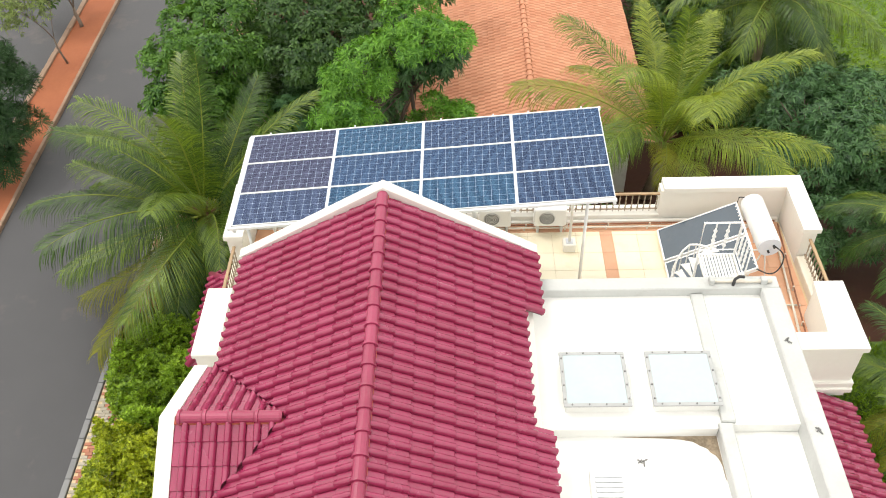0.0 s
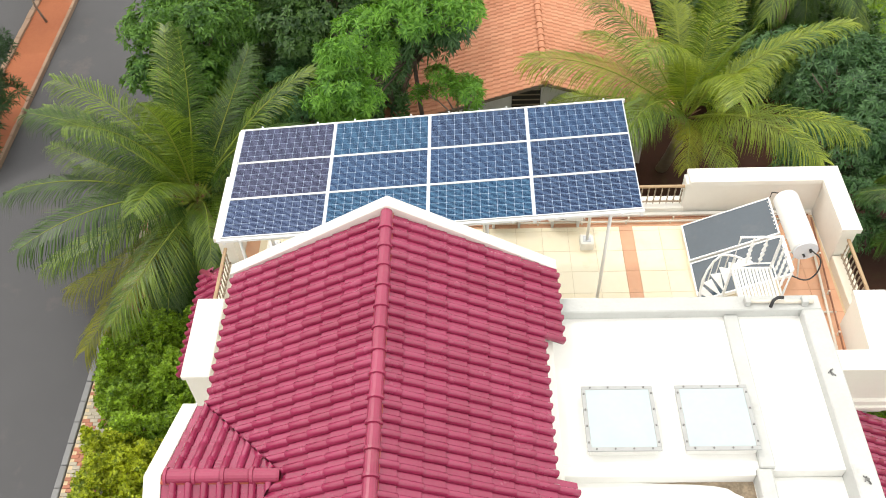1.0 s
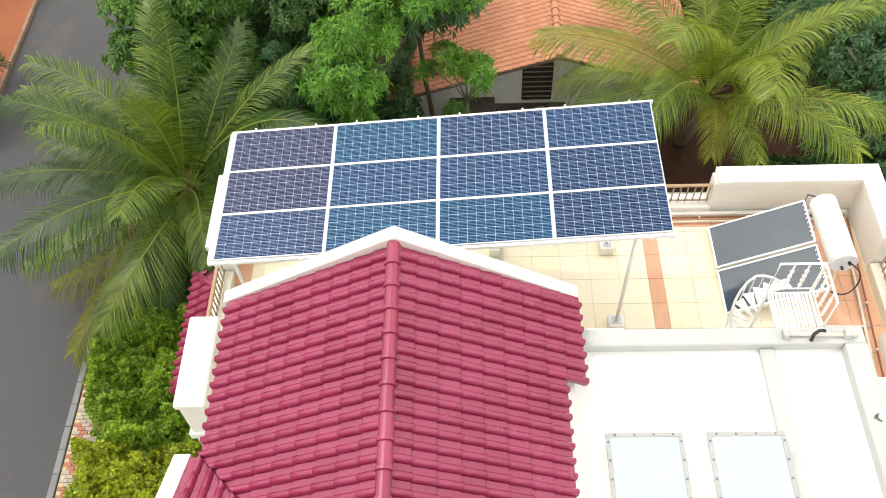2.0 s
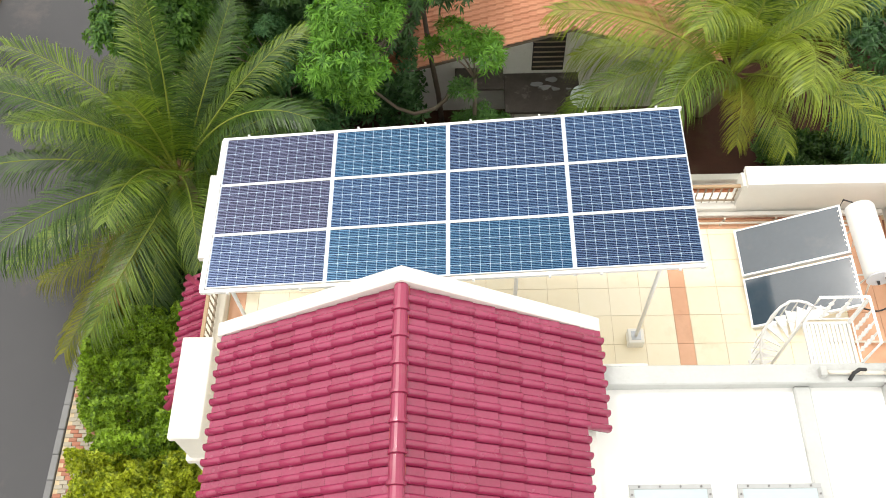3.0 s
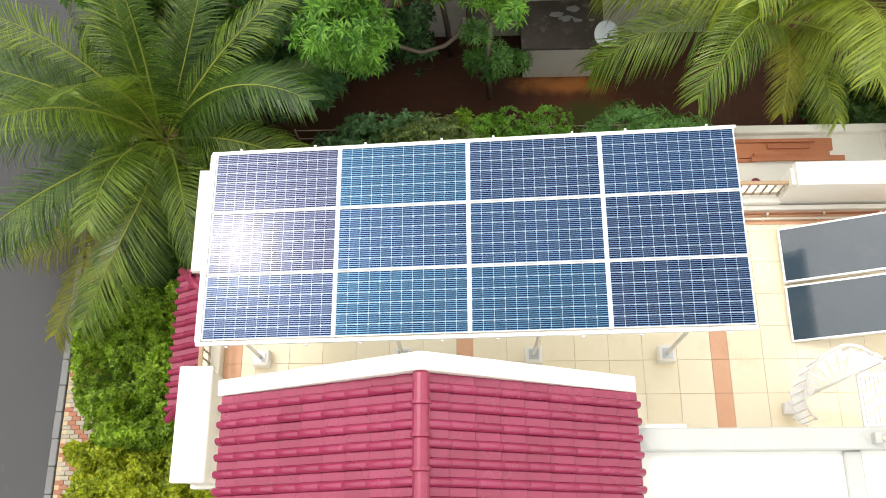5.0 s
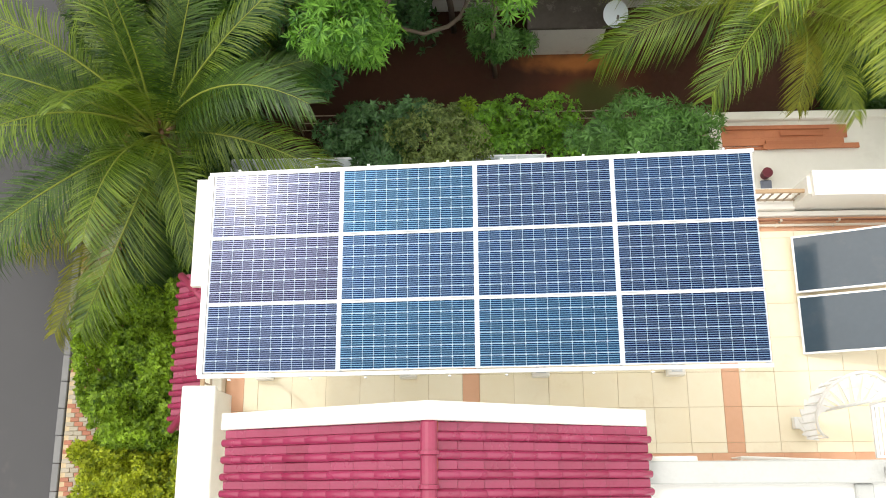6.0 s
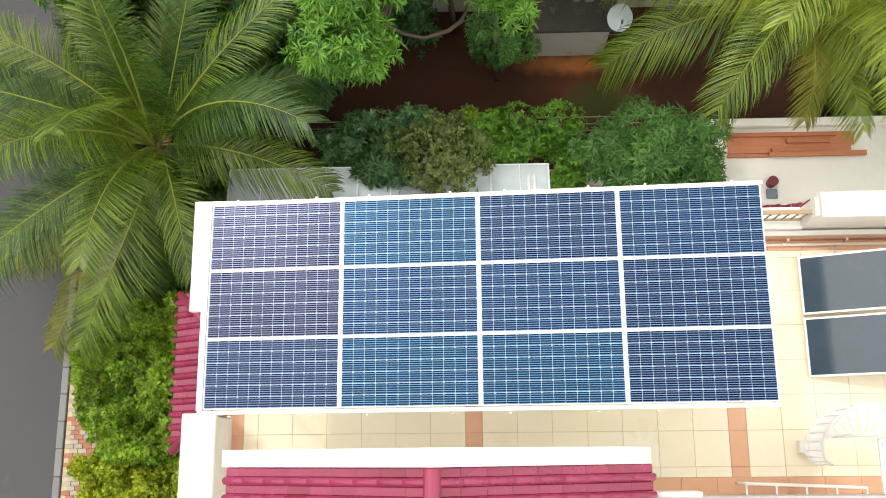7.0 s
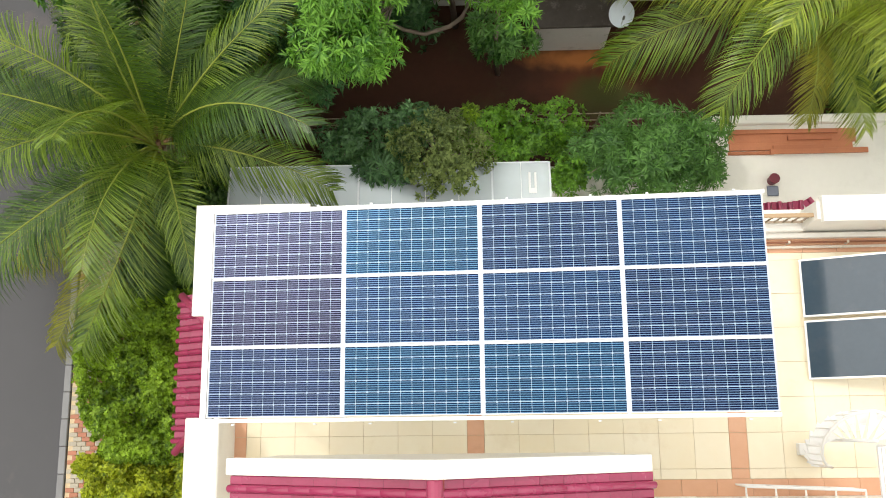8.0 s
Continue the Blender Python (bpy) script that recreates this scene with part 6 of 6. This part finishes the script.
tree("garden_shrub", "bright green shrub beside the fence", (0.1, 20.0, -0.8),
     [(-0.4, 19.95, 0.75, 0.8, 0.55, 0.7), (0.5, 20.0, 0.7, 0.85, 0.6, 0.7), (1.1, 20.0, 0.8, 0.7, 0.55, 0.65), (0.1, 19.6, 0.6, 0.7, 0.45, 0.6), (0.8, 19.6, 0.5, 0.6, 0.4, 0.55)], LEAF_SHRUB, 0.1, 0.052, 6, 620, 29, 0.05, category="shrub")
tree("garden_shrub", "low light green shrub beside the court", (1.6, 19.3, -0.25),
     [(1.6, 19.0, 0.9, 0.5, 0.45, 0.5), (1.35, 18.75, 0.7, 0.4, 0.4, 0.4)], LEAF_SHRUB, 0.12, 0.05, 7, 700, 30, 0.04, category="shrub")
tree("croton_plant", "yellow-leaved croton above the shrubs", (-0.75, 20.2, -1.0),
     [(-0.75, 20.15, 1.3, 0.16, 0.16, 0.4)], LEAF_HEDGE, 0.15, 0.045, 7, 500, 31, 0.03, category="plant")


def hedge(name, label, x0, x1, y0, y1, height, material, seed, per=900, size=0.1, width=0.055, foot=0.0, bite=None):
    """A loose clipped hedge: stems and a cloud of small leaves."""
    h = thing(name, ((x0 + x1) / 2, (y0 + y1) / 2, foot), label, "hedge")
    rng = np.random.default_rng(seed)
    n = int((x1 - x0) * (y1 - y0) * per)
    xy = rng.uniform((x0, y0), (x1, y1), (n, 2))
    lump = np.array([noise.noise(Vector((a * 1.3, b * 1.3, seed))) + 0.8 * noise.noise(Vector((a * 3.3, b * 3.3, seed + 4))) for a, b in xy])
    edge = np.minimum.reduce([xy[:, 0] - x0, x1 - xy[:, 0], xy[:, 1] - y0, y1 - xy[:, 1]])
    if bite:
        edge = np.minimum(edge, np.hypot(xy[:, 0] - bite[0], xy[:, 1] - bite[1]) - bite[2])
    keep = edge + 0.45 * lump + rng.uniform(-0.1, 0.1, n) > 0.12
    xy, lump, edge = xy[keep], lump[keep], edge[keep]
    top = height * (0.82 + 0.45 * lump) * np.clip(0.55 + edge / 0.7, 0, 1)
    z = foot + 0.05 + top * np.where(rng.uniform(size=len(xy)) < 0.62, rng.uniform(0.86, 1.08, len(xy)), rng.uniform(0.15, 0.9, len(xy)))
    A = rng.normal(scale=0.5, size=(len(xy), 3)) + np.array([0, 0, 1.0])
    A /= np.linalg.norm(A, axis=1, keepdims=True)
    part("foliage", leaf_cloud("foliage", np.column_stack([xy, z]), A, size, width, 6, material, 1.0, seed, 0.12), None, h)
    rnd = random.Random(seed)
    for k in range(int((y1 - y0) * 2)):
        p = Vector((rnd.uniform(x0 + 0.4, x1 - 0.4), rnd.uniform(y0 + 0.3, y1 - 0.3), foot))
        part("stem", tubed([p, p + Vector((rnd.uniform(-0.15, 0.15), rnd.uniform(-0.15, 0.15), height * 0.75))], 0.018, 5, 0.007), BARK, h)
    return h


hedge("hedge", "thick green hedge between the footpath and the house", -9.55, -6.1, 12.5, 16.4, 1.4, LEAF_HEDGE, 41, 760, 0.085, 0.055, bite=(-9.65, 12.5, 0.95))
hedge("hedge", "yellow-green hedge beside the footpath", -9.3, -5.6, 8.0, 12.9, 1.35, LEAF_Y, 42, 720, 0.085, 0.055)
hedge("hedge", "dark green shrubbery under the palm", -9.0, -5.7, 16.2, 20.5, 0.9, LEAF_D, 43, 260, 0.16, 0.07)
hedge("shrubbery", "tall dark green shrubs beside the lane", -9.7, -6.2, 20.3, 30.5, 2.6, LEAF_D, 47, 200, 0.2, 0.085, -0.2)
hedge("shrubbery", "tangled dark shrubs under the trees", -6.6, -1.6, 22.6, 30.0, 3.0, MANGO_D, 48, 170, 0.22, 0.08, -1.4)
hedge("shrubbery", "dark low undergrowth behind the court wall", 7.9, 11.5, 20.5, 22.6, 1.0, LEAF_D, 50, 260, 0.18, 0.075, -1.5)
hedge("shrubbery", "dark green undergrowth at the back of the field", 7.4, 15.0, 26.5, 37.0, 2.0, LEAF_D, 49, 130, 0.22, 0.085, -1.5)
tree("verge_tree", "dark needle-leaved tree on the red verge", (-16.0, 25.0, 0.0),
     [(-15.7, 25.4, 2.6, 1.0, 1.0, 0.9), (-15.3, 24.6, 1.7, 0.9, 0.9, 0.6), (-16.2, 26.1, 3.1, 1.0, 1.0, 0.7), (-15.9, 23.4, 0.9, 0.9, 0.9, 0.6), (-16.6, 24.4, 2.0, 1.0, 1.0, 0.8)], NEEDLE, 0.28, 0.03, 14, 420, 44, 0.12, 0.1)
tree("sapling", "thin sapling with sparse small leaves", (-15.9, 30.9, 0.05),
     [(-16.7, 30.9, 2.2, 0.9, 0.9, 1.1), (-16.2, 31.8, 2.8, 0.7, 0.7, 0.7), (-17.4, 30.6, 2.6, 0.7, 0.7, 0.8)], LEAF_M, 0.15, 0.055, 5, 230, 45, 0.05)
tree("verge_tree", "leafy tree on the red verge", (-16.2, 33.7, 0.05),
     [(-16.9, 34.0, 1.7, 0.9, 0.9, 0.6), (-16.0, 34.6, 1.9, 0.9, 0.9, 0.6), (-17.3, 34.8, 2.0, 0.9, 0.9, 0.6)], LEAF_D, 0.2, 0.08, 6, 240, 46, 0.09)


def grass_tufts():
    rng = np.random.default_rng(51)
    n = 14000
    x = np.concatenate([rng.uniform(8.8, 16, n), rng.uniform(15.2, 30, n)])
    y = np.concatenate([rng.uniform(-4, 16, n), rng.uniform(19, 46, n)])
    z = np.array([ground_z(a, b) for a, b in zip(x, y)])
    A = rng.normal(scale=0.25, size=(2 * n, 3)) + np.array([0, 0, 1.0])
    A /= np.linalg.norm(A, axis=1, keepdims=True)
    me = leaf_cloud("grass", np.column_stack([x, y, z]), A, 0.2, 0.025, 6, LEAF_HEDGE, 0.6, 51, 0.15, 0.9)
    single("grass", me, None, "loose tufts of green grass", "grass", "stuff")


grass_tufts()

# ---- pieces of floors, roofs and pavements ----
def terrace_floor():
    base = single("floor", boxed(-5.18, 8.15, 12.1, 16.6, 4.142, 4.178), GROUT, "terrace floor of square yellow tiles with terracotta strips", "floor", "structure")
    cache = {}

    def lay(name, x0, x1, y0, y1, m):
        key = (name, round(x1 - x0, 3), round(y1 - y0, 3))
        if key not in cache:
            cache[key] = mesh_of(name, boxed(0.003, x1 - x0 - 0.003, 0.003, y1 - y0 - 0.003, 0, 0.014, 0.003), m)
        o = new(name, cache[key])
        o.location = (x0, y0, 4.178 + random.uniform(-0.001, 0.001))
        o.parent = base

    T = 0.606
    ys = [12.39, 12.565] + [13.171 + T * k for k in range(6)] + [16.33]
    xs_a = [-4.84, -4.586] + [-0.95 - T * k for k in range(5, -1, -1)]
    xs_b = [-0.65 + 4.24 / 7 * k for k in range(8)]
    xs_c = [3.9 + 3.03 / 5 * k for k in range(6)]
    for xs in (xs_a, xs_b, xs_c):
        for a, b in zip(xs, xs[1:]):
            for c, d in zip(ys, ys[1:]):
                lay("floor_tile", a, b, c, d, TILE_Y)
    for a, b in ((-5.16, -4.84), (-0.95, -0.65), (3.59, 3.9)):
        for c, d in zip(ys, ys[1:]):
            lay("border_tile", a, b, c, d, TILE_T)
    for k in range(22):
        x = -5.16 + T * k
        lay("border_tile", x, min(x + T, 8.1), 12.1, 12.39, TILE_T)
        lay("border_tile", x, min(x + T, 8.1), 16.33, 16.59, TILE_T)
    for c, d in zip(ys, ys[1:]):
        lay("border_tile", 6.93, 7.53, c, d, TILE_T)
        lay("border_tile", 7.53, 8.1, c, d, TILE_T)


terrace_floor()
build_roof()
build_valleys()
build_ridges()
pavers()
